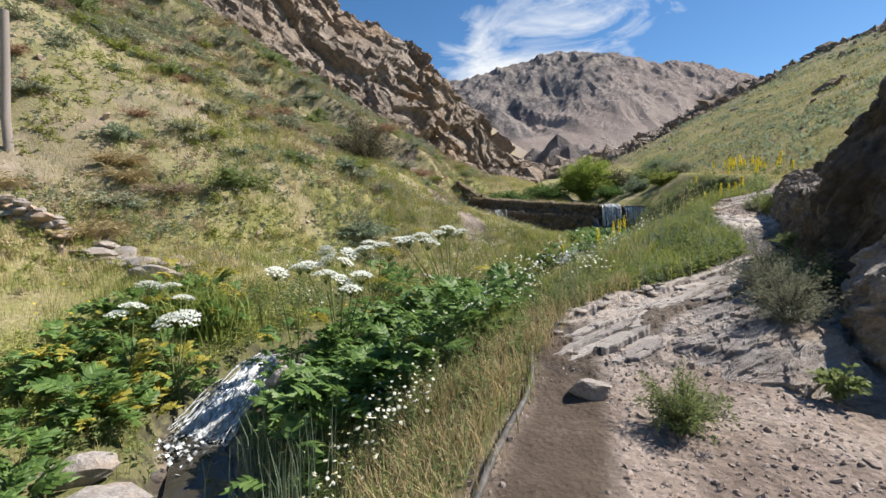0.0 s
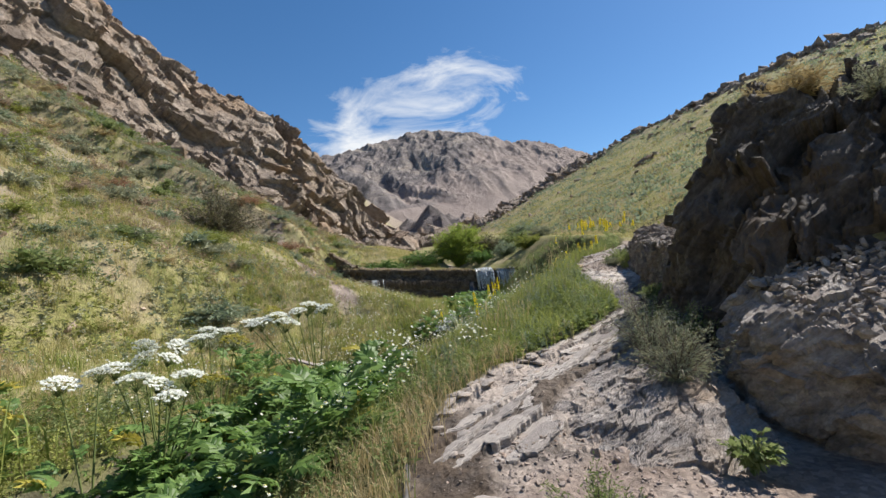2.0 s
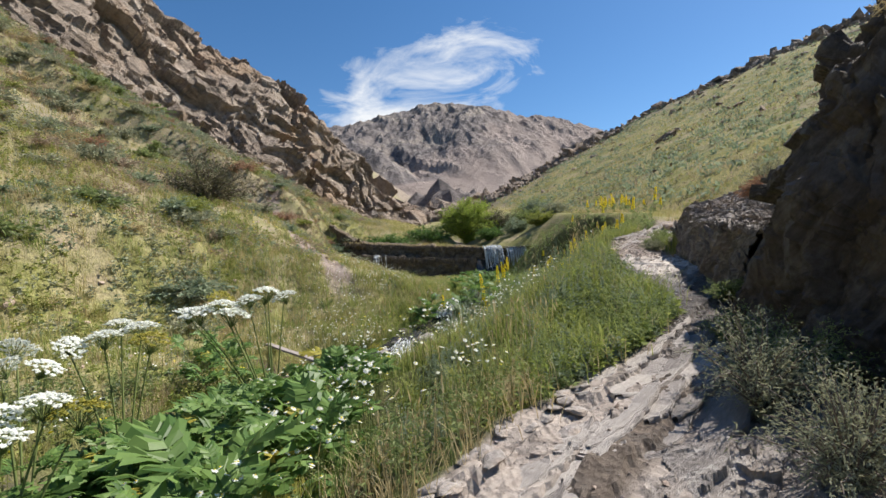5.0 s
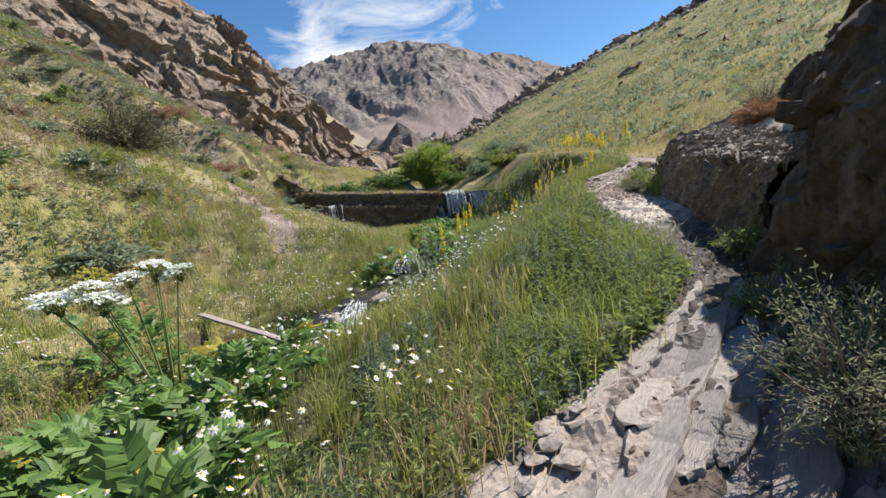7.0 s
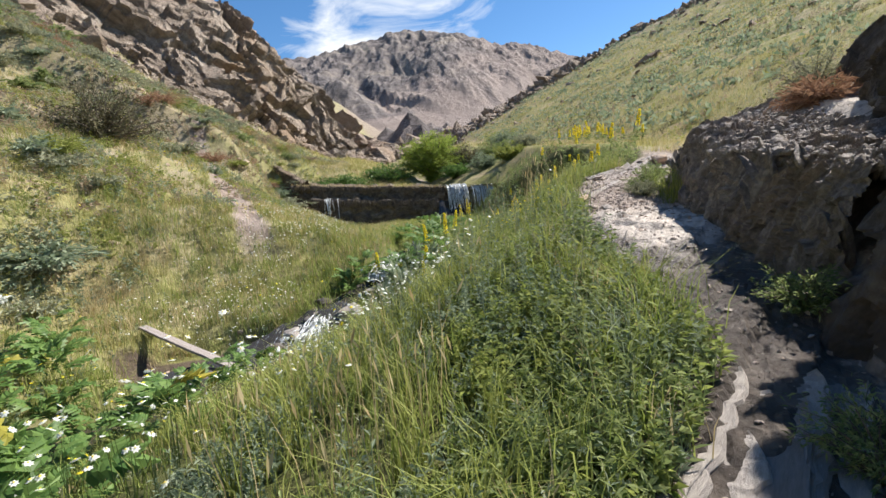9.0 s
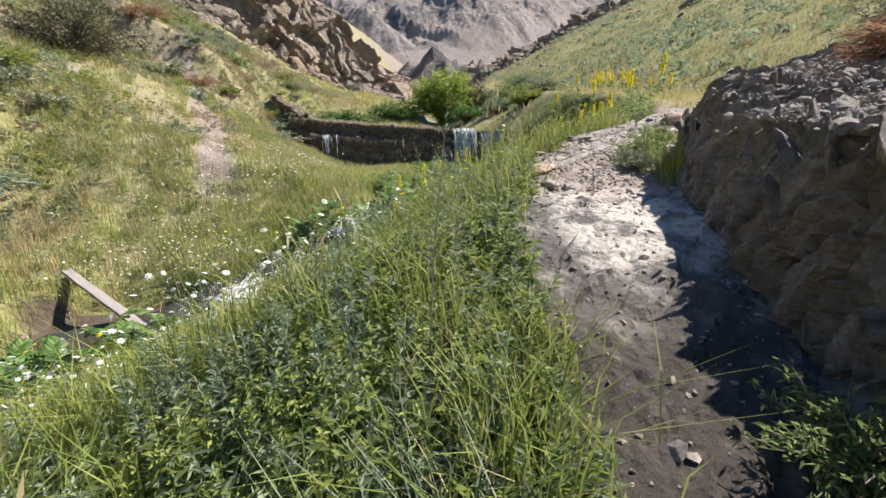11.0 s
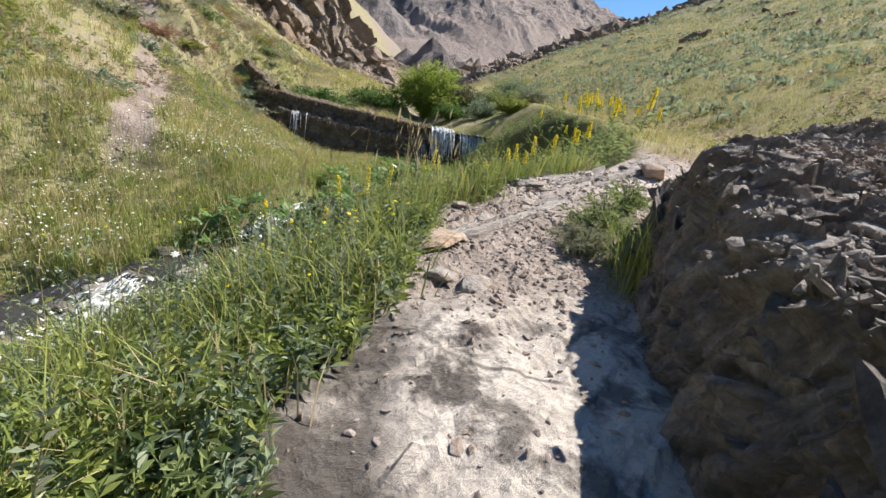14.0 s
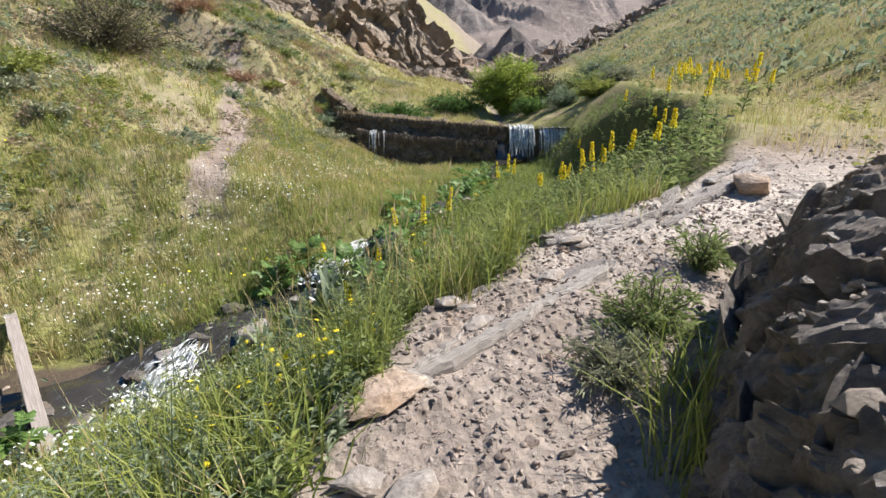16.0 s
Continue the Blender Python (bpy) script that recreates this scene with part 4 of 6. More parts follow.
P = np.concatenate([P, scatter(2600, -2.5, 2.6, 1.2, 6.6, lambda x, y: bank(x, y) * smooth(-2.4, -1.0, rel(x, y)[1]) * (0.3 + 0.7 * patch(x, y, 0.6, 65, -0.2, 0.3)), r)])
stuff("dry_tufts", tufts(P, 12, 0.34, 0.006, 0.08, 0.9, r), GRASS_DRY, "dry brown grass tufts along the rim", "grass")
P = scatter(3000, -2, 13, 13, 33, lambda x, y: np.where(np.abs(rel(x, y)[0]) > np.where(y > 15.4, 0.16, 0.9), 1.0, 0) * smooth(4.5, 0.8, np.abs(rel(x, y)[0])), r)
stuff("stream_grass", tufts(P, 16, 0.50, 0.014, 0.16, 0.8, r), GRASS_LUSH, "rank green growth along the upper stream", "grass")


def herbs(points, hmin, hmax, n_leaf, leaf_len, leaf_wid, r, up=0.5, tall=1.0):
    """Leafy stems: a thin stem and narrow leaves all along it."""
    n = len(points)
    h = r.uniform(hmin, hmax, n) * tall
    lean = r.normal(0, 0.16, (n, 2))
    f = r.uniform(0.12, 1.0, (n, n_leaf))
    top = lambda k: np.stack([points[:, None, 0] + lean[:, None, 0] * h[:, None] * k ** 1.5, points[:, None, 1] + lean[:, None, 1] * h[:, None] * k ** 1.5, points[:, None, 2] + h[:, None] * k], -1)
    base = top(f).reshape(-1, 3)
    an = r.uniform(0, 2 * np.pi, len(base))
    way = np.stack([np.cos(an), np.sin(an), r.normal(up, 0.35, len(base))], -1)
    size = (1.1 - 0.55 * f.reshape(-1)) * r.uniform(0.7, 1.25, len(base))
    V, T = leaf_quads(base, way, leaf_len * size, leaf_wid * size, r)
    k = np.linspace(0, 1, 3)[None, :].repeat(n, 0)
    s = top(k)
    w = np.array((0.004, 0, 0))
    SV = np.stack([s[:, 0] - w, s[:, 0] + w, s[:, 1] + w * 0.7, s[:, 1] - w * 0.7, s[:, 2]], 1).reshape(-1, 3)
    o = np.arange(n)[:, None] * 5
    ST = np.concatenate([o + (0, 1, 2), o + (0, 2, 3), o + (3, 2, 4)], 1).reshape(-1, 3)
    return np.concatenate([V, SV]), np.concatenate([T, ST + len(V)])


def low_by_stream(p):
    u, e = rel(p[:, 0], p[:, 1])
    rise = 0.55 + 0.75 * patch(p[:, 0], p[:, 1], 0.55, 66, -0.45, 0.45)
    return (0.45 + 0.55 * smooth(6.0, 7.6, p[:, 1])) * (0.35 + 0.65 * smooth(-3.0, -1.1, e) * smooth(0.5, 2.0, u)) * (0.55 + 0.45 * smooth(0.0, -0.5, e)) * rise


# thick herbs between stream and rock: three kinds that grow in patches
def herb_patch(k, lo, hi):
    return lambda x, y: bank(x, y) * patch(x, y, 0.75, 70 + 11 * k, lo, hi) * smooth(0.12, -0.1, rel(x, y)[1]) * (1 - hog_ground(x, y))


P = scatter(9000, -2, 8, 5.8, 14, herb_patch(0, 0.0, 0.4), r)
stuff("stream_herbs", herbs(P, 0.18, 0.66, 22, 0.07, 0.015, r, tall=low_by_stream(P)), HERB, "dense narrow-leaved green herbs beside the stream", "herb")
P = scatter(13000, -2, 8, 5.8, 14, herb_patch(1, -0.15, 0.3), r)
stuff("grey_herbs", herbs(P, 0.25, 0.75, 22, 0.055, 0.016, r, 0.8, tall=low_by_stream(P)), GREYHERB, "grey-green upright herbs beside the stream", "herb")
P = scatter(12000, -2, 8, 5.8, 14, herb_patch(2, -0.1, 0.35), r)
stuff("pale_herbs", herbs(P, 0.12, 0.48, 18, 0.05, 0.018, r, 0.3, tall=low_by_stream(P)), LIME, "low yellow-green herbs beside the stream", "herb")
P = scatter(900, -1, 8, 6.4, 13.5, lambda x, y: herb_patch(4, -0.1, 0.3)(x, y), r)
stuff("pale_grass", tufts(P, 26, 0.62, 0.007, 0.05, 0.95, r, 0.9), LIME, "fountains of pale green grass among the herbs", "grass")
P = scatter(700, -1, 8, 6.4, 13.5, lambda x, y: herb_patch(5, 0.0, 0.35)(x, y), r)
stuff("sage_stalks", herbs(P, 0.5, 0.95, 34, 0.05, 0.014, r, 1.0, tall=low_by_stream(P)), SAGE, "tall silvery stalks among the herbs", "herb")
P = scatter(7000, -1, 8, 5.5, 14, lambda x, y: herb_patch(3, -0.1, 0.35)(x, y), r)
P = P[clear_of_way(P[:, 0], P[:, 1], 1.1)]
hh = r.uniform(0.45, 1.0, len(P)) * low_by_stream(P)
V1, T1 = blades(P, hh, 0.005, r.uniform(0.05, 0.35, len(P)), r)
V2, T2 = leaf_quads(V1[4::5] - (0, 0, 0.05), np.tile((0.1, 0.05, 1.0), (len(P), 1)) + r.normal(0, 0.25, (len(P), 3)), 0.10, 0.014, r, 0.0)
stuff("seeding_grass", (np.concatenate([V1, V2]), np.concatenate([T1, T2 + len(V1)])), GRASS_DRY, "thin straw-coloured grass gone to seed", "grass")
P = scatter(2600, -3.5, 3, 2.0, 7, lambda x, y: bank(x, y) * (0.3 + 0.7 * patch(x, y, 0.9, 71, -0.2, 0.3)), r)
stuff("bank_herbs", herbs(P, 0.2, 0.5, 16, 0.07, 0.018, r), HERB, "low green herbs on the stream bank", "herb")
P = scatter(9000, -12, 9, 5.5, 30, lambda x, y: np.where(rel(x, y)[0] < -0.6, 1.0, 0) * np.maximum(smooth(-2.5, -0.9, rel(x, y)[0]), 0.55 * patch(x, y, 1.6, 72, 0.1, 0.5)), r)
stuff("meadow_herbs", herbs(P, 0.10, 0.32, 14, 0.08, 0.025, r), GRASS_LUSH, "leafy green herbs scattered in the meadow", "herb")
P = scatter(4200, 3, 15, 13, 33, lambda x, y: smooth(0.4, 0.9, rel(x, y)[0]) * smooth(0.3, -0.6, rel(x, y)[1]) * (0.3 + 0.7 * patch(x, y, 1.3, 73, -0.2, 0.25)), r)
stuff("upper_herbs", herbs(P, 0.2, 0.6, 16, 0.13, 0.045, r, tall=0.5 + 0.5 * smooth(0.6, 2.4, rel(P[:, 0], P[:, 1])[0])), HERB, "grey-green herbs below the weir", "herb")


# low growth right up to the rim
def rim_growth(n, mat, nm, lab, seed):
    q = np.random.default_rng(seed)
    x, y = q.uniform(2.4, 6.4, n), q.uniform(6.0, 10.5, n)
    e = rel(x, y)[1]
    ok = (e < 0.06) & (e > -1.3) & (q.random(n) < 0.4 + 0.6 * patch(x, y, 0.5, seed, -0.2, 0.2))
    p = np.stack([x[ok], y[ok], land(x[ok], y[ok]) - 0.01], -1)
    stuff(nm, herbs(p, 0.08, 0.26, 14, 0.075, 0.022, q, 0.7), mat, lab, "herb")


rim_growth(5200, HERB, "rim_herbs", "low green herbs spilling over the rim", 201)
rim_growth(3600, GRASS_LUSH, "rim_leaves", "low fresh leaves along the rim", 202)
rim_growth(2200, GREYHERB, "rim_grey_herbs", "low grey-green herbs along the rim", 203)


# mixed clumps that break up the meadow
for k, (mat, nm, lab, h) in enumerate([(GRASS_LUSH, "meadow_clumps", "fresh green grass clumps in the meadow", 0.42), (GRASS_HILL, "meadow_tufts", "yellow-green grass clumps in the meadow", 0.5), (GRASS_DRY, "meadow_straw", "bleached grass clumps in the meadow", 0.45)]):
    P = scatter(3000 if k < 2 else 1300, -11, 8, 9.5, 34, lambda x, y: np.where(rel(x, y)[0] < -0.9, 1.0, 0) * (0.1 + 0.9 * patch(x, y, 1.1, 300 + 9 * k, 0.0, 0.35)) * masks(x, y)[0], r)
    stuff(nm, tufts(P, 22, h, 0.012, 0.10, 0.75, r), mat, lab, "grass")
for k, (mat, nm, lab) in enumerate([(HERB, "meadow_leaves", "dark leafy herbs in patches over the meadow"), (GREYHERB, "meadow_grey_herbs", "grey-green herbs in patches over the meadow"), (LIME, "meadow_lime_herbs", "lime-green herbs in patches over the meadow")]):
    P = scatter(3200, -9, 8, 9.5, 32, lambda x, y: np.where(rel(x, y)[0] < -0.9, 1.0, 0) * patch(x, y, 1.0, 330 + 9 * k, 0.05, 0.35) * masks(x, y)[0], r)
    stuff(nm, herbs(P, 0.14, 0.40, 14, 0.09, 0.035, r, 0.6), mat, lab, "herb")


def heads(points, radius, r, petals=7, tilt=0.5):
    """Flat flower heads: a fan of petals round a middle."""
    n = len(points)
    nz = np.stack([r.normal(0, tilt, n), r.normal(0, tilt, n), np.ones(n)], -1)
    nz /= np.linalg.norm(nz, axis=1, keepdims=True)
    a = np.cross(nz, (1.0, 0.2, 0.1))
    a /= np.linalg.norm(a, axis=1, keepdims=True)
    b = np.cross(nz, a)
    k = np.arange(petals * 2) * np.pi / petals
    rad = np.where(np.arange(petals * 2) % 2 == 0, 1.0, 0.62)
    rr = (radius * r.uniform(0.75, 1.2, n))[:, None, None]
    ring = points[:, None] + (a[:, None] * (np.cos(k) * rad)[None, :, None] + b[:, None] * (np.sin(k) * rad)[None, :, None]) * rr
    V = np.concatenate([(points + nz * 0.004)[:, None], ring], 1).reshape(-1, 3)
    m = petals * 2
    o = np.arange(n)[:, None, None] * (m + 1)
    T = (o + np.stack([np.zeros(m, int), 1 + np.arange(m), 1 + (np.arange(m) + 1) % m], -1)[None]).reshape(-1, 3)
    return V, T


def flowers(name, points, hmin, hmax, radius, mat, label, r, middle=None, tilt=0.5):
    points = points[clear_of_way(points[:, 0], points[:, 1], 1.5)]
    n = len(points)
    h = r.uniform(hmin, hmax, n)
    top = points + np.stack([r.normal(0, 0.05, n), r.normal(0, 0.05, n), h], -1)
    V, T = heads(top, radius, r, tilt=tilt)
    ob = stuff(name, (V, T), mat, label, "flowers")
    if middle:
        V2, T2 = heads(top + (0, 0, 0.006), radius * 0.36, r, 4, tilt * 0.5)
        part("flower_middles", raw_mesh("flower_middles", V2, T2, middle, False), ob)["kind"] = "stuff"
    w = np.array((0.003, 0, 0))
    SV = np.stack([points - w, points + w, top], 1).reshape(-1, 3)
    part("flower_stalks", raw_mesh("flower_stalks", SV, np.arange(3 * n).reshape(-1, 3), STEM, False), ob)["kind"] = "stuff"
    return ob


P = scatter(6500, -3, 5, 2.2, 9.5, lambda x, y: bank(x, y) * smooth(-2.6, -1.0, rel(x, y)[1]) * smooth(-0.05, -0.3, rel(x, y)[1]) * patch(x, y, 0.8, 80, -0.1, 0.35), r)
flowers("daisies", P, 0.35, 0.62, 0.021, WHITE, "small white daisies among the bank grass", r, YELLOW)
P = scatter(700, -0.6, 2.4, 4.6, 8.6, lambda x, y: bank(x, y) * smooth(-0.05, -0.3, rel(x, y)[1]) * patch(x, y, 0.6, 87, 0.0, 0.4) * smooth(-1.5, 0.6, x), r)
flowers("bank_daisies", P, 0.45, 0.85, 0.022, WHITE, "white daisies rising through the broad leaves", r, YELLOW)
P = scatter(700, -2.0, 2.0, 5, 9.4, lambda x, y: bank(x, y) * hog_ground(x, y) * patch(x, y, 0.7, 88, -0.2, 0.3), r)
stuff("tall_bank_grass", tufts(P, 10, 0.6, 0.007, 0.08, 0.6, r), GRASS_LUSH, "tall grass standing among the broad leaves", "grass")
P = scatter(700, -3.5, 1, 1.6, 6.5, lambda x, y: np.where(rel(x, y)[0] > 0.7, 1.0, 0) * smooth(-0.1, -0.5, rel(x, y)[1]) * patch(x, y, 0.7, 81, -0.1, 0.4), r)
flowers("near_daisies", P, 0.2, 0.45, 0.02, WHITE, "white daisies near the little fall", r, YELLOW)
P = scatter(10000, -6, 5, 10.5, 26, lambda x, y: np.where(rel(x, y)[0] < -0.9, 1.0, 0) * patch(x, y, 1.5, 82, 0.0, 0.45) * smooth(-7, -3, rel(x, y)[0]), r)
flowers("meadow_daisies", P, 0.12, 0.4, 0.022, WHITE, "a carpet of small white meadow flowers", r)
P = scatter(1000, 1.2, 5.5, 8.5, 13.5, lambda x, y: bank(x, y) * np.maximum(patch(x, y, 0.7, 83, 0.1, 0.4), np.exp(-((x - 3.5) ** 2 + (y - 11.5) ** 2) / 0.25)), r)
flowers("white_clusters", P, 0.3, 0.6, 0.018, WHITE, "white flower clusters above the stream herbs", r)
P = scatter(600, -2, 8, 3, 14, lambda x, y: bank(x, y) * patch(x, y, 0.8, 84, 0.25, 0.6), r)
flowers("yellow_flowers", P, 0.3, 0.6, 0.016, YELLOW, "small yellow flowers in the bank growth", r)
P = scatter(2600, -9, 9, 8, 32, lambda x, y: np.where(rel(x, y)[0] < -0.8, 1.0, 0) * patch(x, y, 1.5, 85, 0.3, 0.6), r)
flowers("meadow_buttercups", P, 0.12, 0.35, 0.03, YELLOW, "yellow flowers dotted over the meadow", r)


P = scatter(220, 4.6, 5.7, 10.2, 11.6, lambda x, y: np.where(rel(x, y)[1] < -0.05, 1.0, 0) * np.exp(-((x - 5.2) ** 2 + (y - 10.8) ** 2) / 0.2), r)
flowers("yellow_cluster", P, 0.15, 0.32, 0.016, YELLOW, "cluster of yellow flowers beside the tan stone", r)


cascade((-2.9, 8.05, -0.88), (-3.45, 6.35, -1.62), 0.20, 300, 15, "white water tumbling down a short rocky chute")
cascade((2.75, 15.0, -0.60), (2.4, 14.2, -0.97), 0.16, 110, 16, "white water spreading over a low rock step")
cascade((4.9, 17.9, 0.12), (4.2, 16.8, -0.2), 0.16, 80, 17, "narrow white fall between mossy stones")


# moss and dead roots hanging from the lips of the weir
for nm, line, drop, mat, lab in (("hanging_moss", [(1.6, 36.2, 2.8), (4.5, 35.1, 2.52), (7.5, 34.0, 2.27), (10.4, 33.0, 2.07)], 0.34, BARK, "brown moss and roots hanging from the upper ledge"),
                                 ("hanging_roots", [(2.8, 35.2, 1.85), (5.0, 34.35, 1.66), (7.5, 33.45, 1.46), (10.0, 32.6, 1.36)], 0.6, BARK, "brown moss and roots hanging from the lower ledge"),
                                 ("ledge_turf", [(1.6, 36.3, 2.84), (4.5, 35.2, 2.55), (7.5, 34.1, 2.3), (10.4, 33.1, 2.1)], -0.16, GRASS_DRY, "short dry turf along the top of the ledge")):
    c = resample(line, 400)[r.integers(0, 400, 900)] + r.normal(0, 1, (900, 3)) * (0.05, 0.05, 0.05)
    stuff(nm, blades(c, -drop * r.uniform(0.3, 1.0, 900), 0.035, r.uniform(0.0, 0.25, 900), r), mat, lab, "moss")


# ---------------------------------------------------------------- broad-leaved plants with white umbels
def lobed_leaf(name, seed, size, mat, n=5):
    """A big cut leaf: lobes along both sides of a rib, arched and drooping, on a stalk."""
    q = np.random.default_rng(seed)
    V, T = [], []
    rib = lambda s: np.array((0, s * size, size * (0.34 * math.sin(s * 2.2) - 0.30 * s * s)))
    for i in range(n):
        s0 = 0.18 + 0.80 * i / n
        for sg in (-1, 1):
            ln = size * (0.56 - 0.42 * abs(i / n - 0.25)) * q.uniform(0.75, 1.2)
            b0, b1 = rib(s0 - 0.02), rib(s0 + 0.09)
            wv = np.array((sg * 0.86, 0.52, 0.06 - 0.12 * q.random()))
            mid = (b0 + b1) / 2
            tip = mid + wv * ln + (0, 0, -0.16 * ln)
            k0, k1 = mid + wv * ln * 0.55 + np.array((0, -0.12, 0.02)) * size, mid + wv * ln * 0.7 + np.array((0, 0.13, 0.0)) * size
            c = mid + wv * ln * 0.5 + (0, 0, 0.03 * size)
            o = len(V)
            V += [b0, k0, tip, k1, b1, c]
            ring = [(o, o + 1, o + 5), (o + 1, o + 2, o + 5), (o + 2, o + 3, o + 5), (o + 3, o + 4, o + 5), (o + 4, o, o + 5)]
            T += ring if sg > 0 else [t[::-1] for t in ring]
    o = len(V)
    end = rib(1.0)
    V += [end + (-0.14 * size, -0.02, -0.01), end + (0.14 * size, -0.02, -0.01), end + (0, 0.28 * size, -0.14 * size), rib(0.86)]
    T += [(o, o + 3, o + 2), (o + 3, o + 1, o + 2)]
    w = 0.012 * size / 0.4
    for a, b in ((0.0, 0.35), (0.35, 0.7), (0.7, 1.0)):
        o = len(V)
        V += [rib(a) + (-w, 0, 0.004), rib(a) + (w, 0, 0.004), rib(b) + (w * 0.6, 0, 0.004), rib(b) + (-w * 0.6, 0, 0.004)]
        T += [(o, o + 1, o + 2), (o, o + 2, o + 3)]
    return raw_mesh(name, np.array(V), np.array(T), mat, False)


LEAVES = [lobed_leaf("leaf", i, s, BROAD) for i, s in enumerate((0.30, 0.24, 0.34, 0.20))]
YLEAVES = [lobed_leaf("leaf", 20 + i, s, YELLOWING) for i, s in enumerate((0.34, 0.28))]


def umbel_mesh(seed, radius, mat):
    """A domed head of many small clusters of petals on fine rays."""
    q = np.random.default_rng(seed)
    pts = []
    k = 26
    for i in range(k):
        rr = radius * math.sqrt((i + 0.5) / k)
        an = i * 2.399
        c = np.array((rr * math.cos(an), rr * math.sin(an), 0.42 * radius * (1 - (rr / radius) ** 2)))
        for j in range(13):
            o = q.normal(0, 0.085 * radius, 3) * (1, 1, 0.35)
            pts.append(c + o)
    pts = np.array(pts)
    V, T = heads(pts, 0.095 * radius, q, 4, 0.5)
    return raw_mesh("umbel", V, T, mat, False)


def rays_mesh(seed, radius):
    q = np.random.default_rng(seed)
    ps = []
    for i in range(26):
        rr = radius * math.sqrt((i + 0.5) / 26)
        an = i * 2.399
        end = np.array((rr * math.cos(an), rr * math.sin(an), 0.26 * radius * (1 - (rr / radius) ** 2)))
        ps.append(tube(np.array([(0, 0, -0.75 * radius), end * (0.55, 0.55, 1) + (0, 0, -0.25 * radius), end]), (0.004, 0.003, 0.002), 3))
    V, Q = merge(ps)
    return raw_mesh("ray_stalks", V, Q, STEM)


UMBELS = [umbel_mesh(i, s, WHITE) for i, s in enumerate((0.19, 0.16, 0.22))]
RAYS = [rays_mesh(i, s) for i, s in enumerate((0.19, 0.16, 0.22))]
GREEN_UMBEL = umbel_mesh(9, 0.20, YELLOWING)


def hogweed(x, y, heads_at, leaf_n, seed, label, yellow=0):
    """A stout plant: ribbed stems to each flower head and a skirt of cut leaves."""
    q = np.random.default_rng(seed)
    z = float(land(np.array([x]), np.array([y]))[0]) - 0.03
    root = empty("hogweed", pose(x, y, z), label, "plant", "white-flowered plants by the stream")
    for hx, hy, hz, kind in heads_at:
        top = np.array((hx - x, hy - y, hz - z))
        k = np.linspace(0, 1, 8)[:, None]
        path = top * np.concatenate([k ** 1.4, k ** 1.4, k], 1) - (0, 0, 0.1)
        V, Q = tube(path, np.linspace(0.016, 0.007, 8), 6)
        st = part("stem", raw_mesh("stem", V, Q, STEM), root)
        u = part("umbel", GREEN_UMBEL if kind == 3 else UMBELS[kind], root, "yellow-green fading umbel" if kind == 3 else "flat white flower umbel")
        u.matrix_local = pose(*top, q.normal() * 14, q.normal() * 14, q.uniform(0, 360))
        rs = part("ray_frame", RAYS[2 if kind == 3 else kind], u)
    for i in range(leaf_n):
        an = q.uniform(0, 360)
        dist = q.uniform(0.0, 0.28 if leaf_n < 20 else 0.5)
        lf = part("leaf", (YLEAVES[i % 2] if i < yellow else LEAVES[int(q.integers(4))]), root, "yellowing cut leaf" if i < yellow else "")
        lf.matrix_local = pose(-dist * math.sin(radians(an)), dist * math.cos(radians(an)), q.uniform(0.05, 0.62 if leaf_n < 20 else 0.95), q.uniform(5, 45), q.normal() * 14, an) @ Matrix.Scale(q.uniform(0.8, 1.25), 4)
    return root


white = "tall hogweed with flat white umbels and cut leaves"
hogweed(0.15, 9.75, [(0.10, 9.94, 1.23, 0), (0.32, 9.8, 1.17, 1), (-0.12, 9.75, 1.16, 1), (0.02, 10.15, 1.2, 3), (-0.75, 9.7, 1.02, 2), (-0.45, 9.75, 1.10, 0), (-0.3, 9.6, 0.98, 2), (-0.9, 9.95, 1.0, 0), (-0.55, 10.1, 1.14, 3)], 22, 1, white)
hogweed(-1.3, 8.8, [(-1.5, 8.9, 0.90, 0), (-1.75, 8.75, 0.84, 1), (-1.2, 9.1, 0.95, 0), (-1.45, 9.2, 1.0, 1), (-1.0, 8.8, 0.84, 3)], 30, 2, white, 2)
hogweed(-1.8, 8.0, [(-2.0, 8.1, 0.78, 1), (-2.3, 8.0, 0.70, 0), (-1.7, 8.2, 0.74, 1), (-2.1, 8.5, 0.9, 1)], 30, 3, white, 1)
hogweed(-1.6, 7.2, [(-1.83, 7.4, 0.62, 0), (-1.55, 7.3, 0.55, 1), (-1.25, 7.35, 0.60, 0), (-1.05, 7.4, 0.5, 3), (-1.35, 7.0, 0.45, 1)], 30, 4, white)
hogweed(-2.3, 7.3, [(-2.6, 7.4, 0.66, 0), (-2.3, 7.6, 0.72, 1)], 26, 5, white, 3)
hogweed(-4.5, 7.5, [(-4.72, 7.5, 0.45, 0), (-4.5, 7.7, 0.42, 1)], 8, 6, "hogweed with a white umbel on the far bank", 3)
hogweed(-4.7, 6.9, [(-4.9, 7.0, 0.10, 1), (-4.75, 7.15, 0.18, 0)], 8, 7, "hogweed with a white umbel on the far bank", 2)
hogweed(-4.0, 6.9, [(-4.15, 7.0, 0.0, 0), (-3.9, 7.1, 0.02, 0), (-4.05, 7.3, 0.28, 1)], 9, 8, "hogweed with a white umbel on the far bank", 4)
plain = "low hogweed with large cut green leaves"
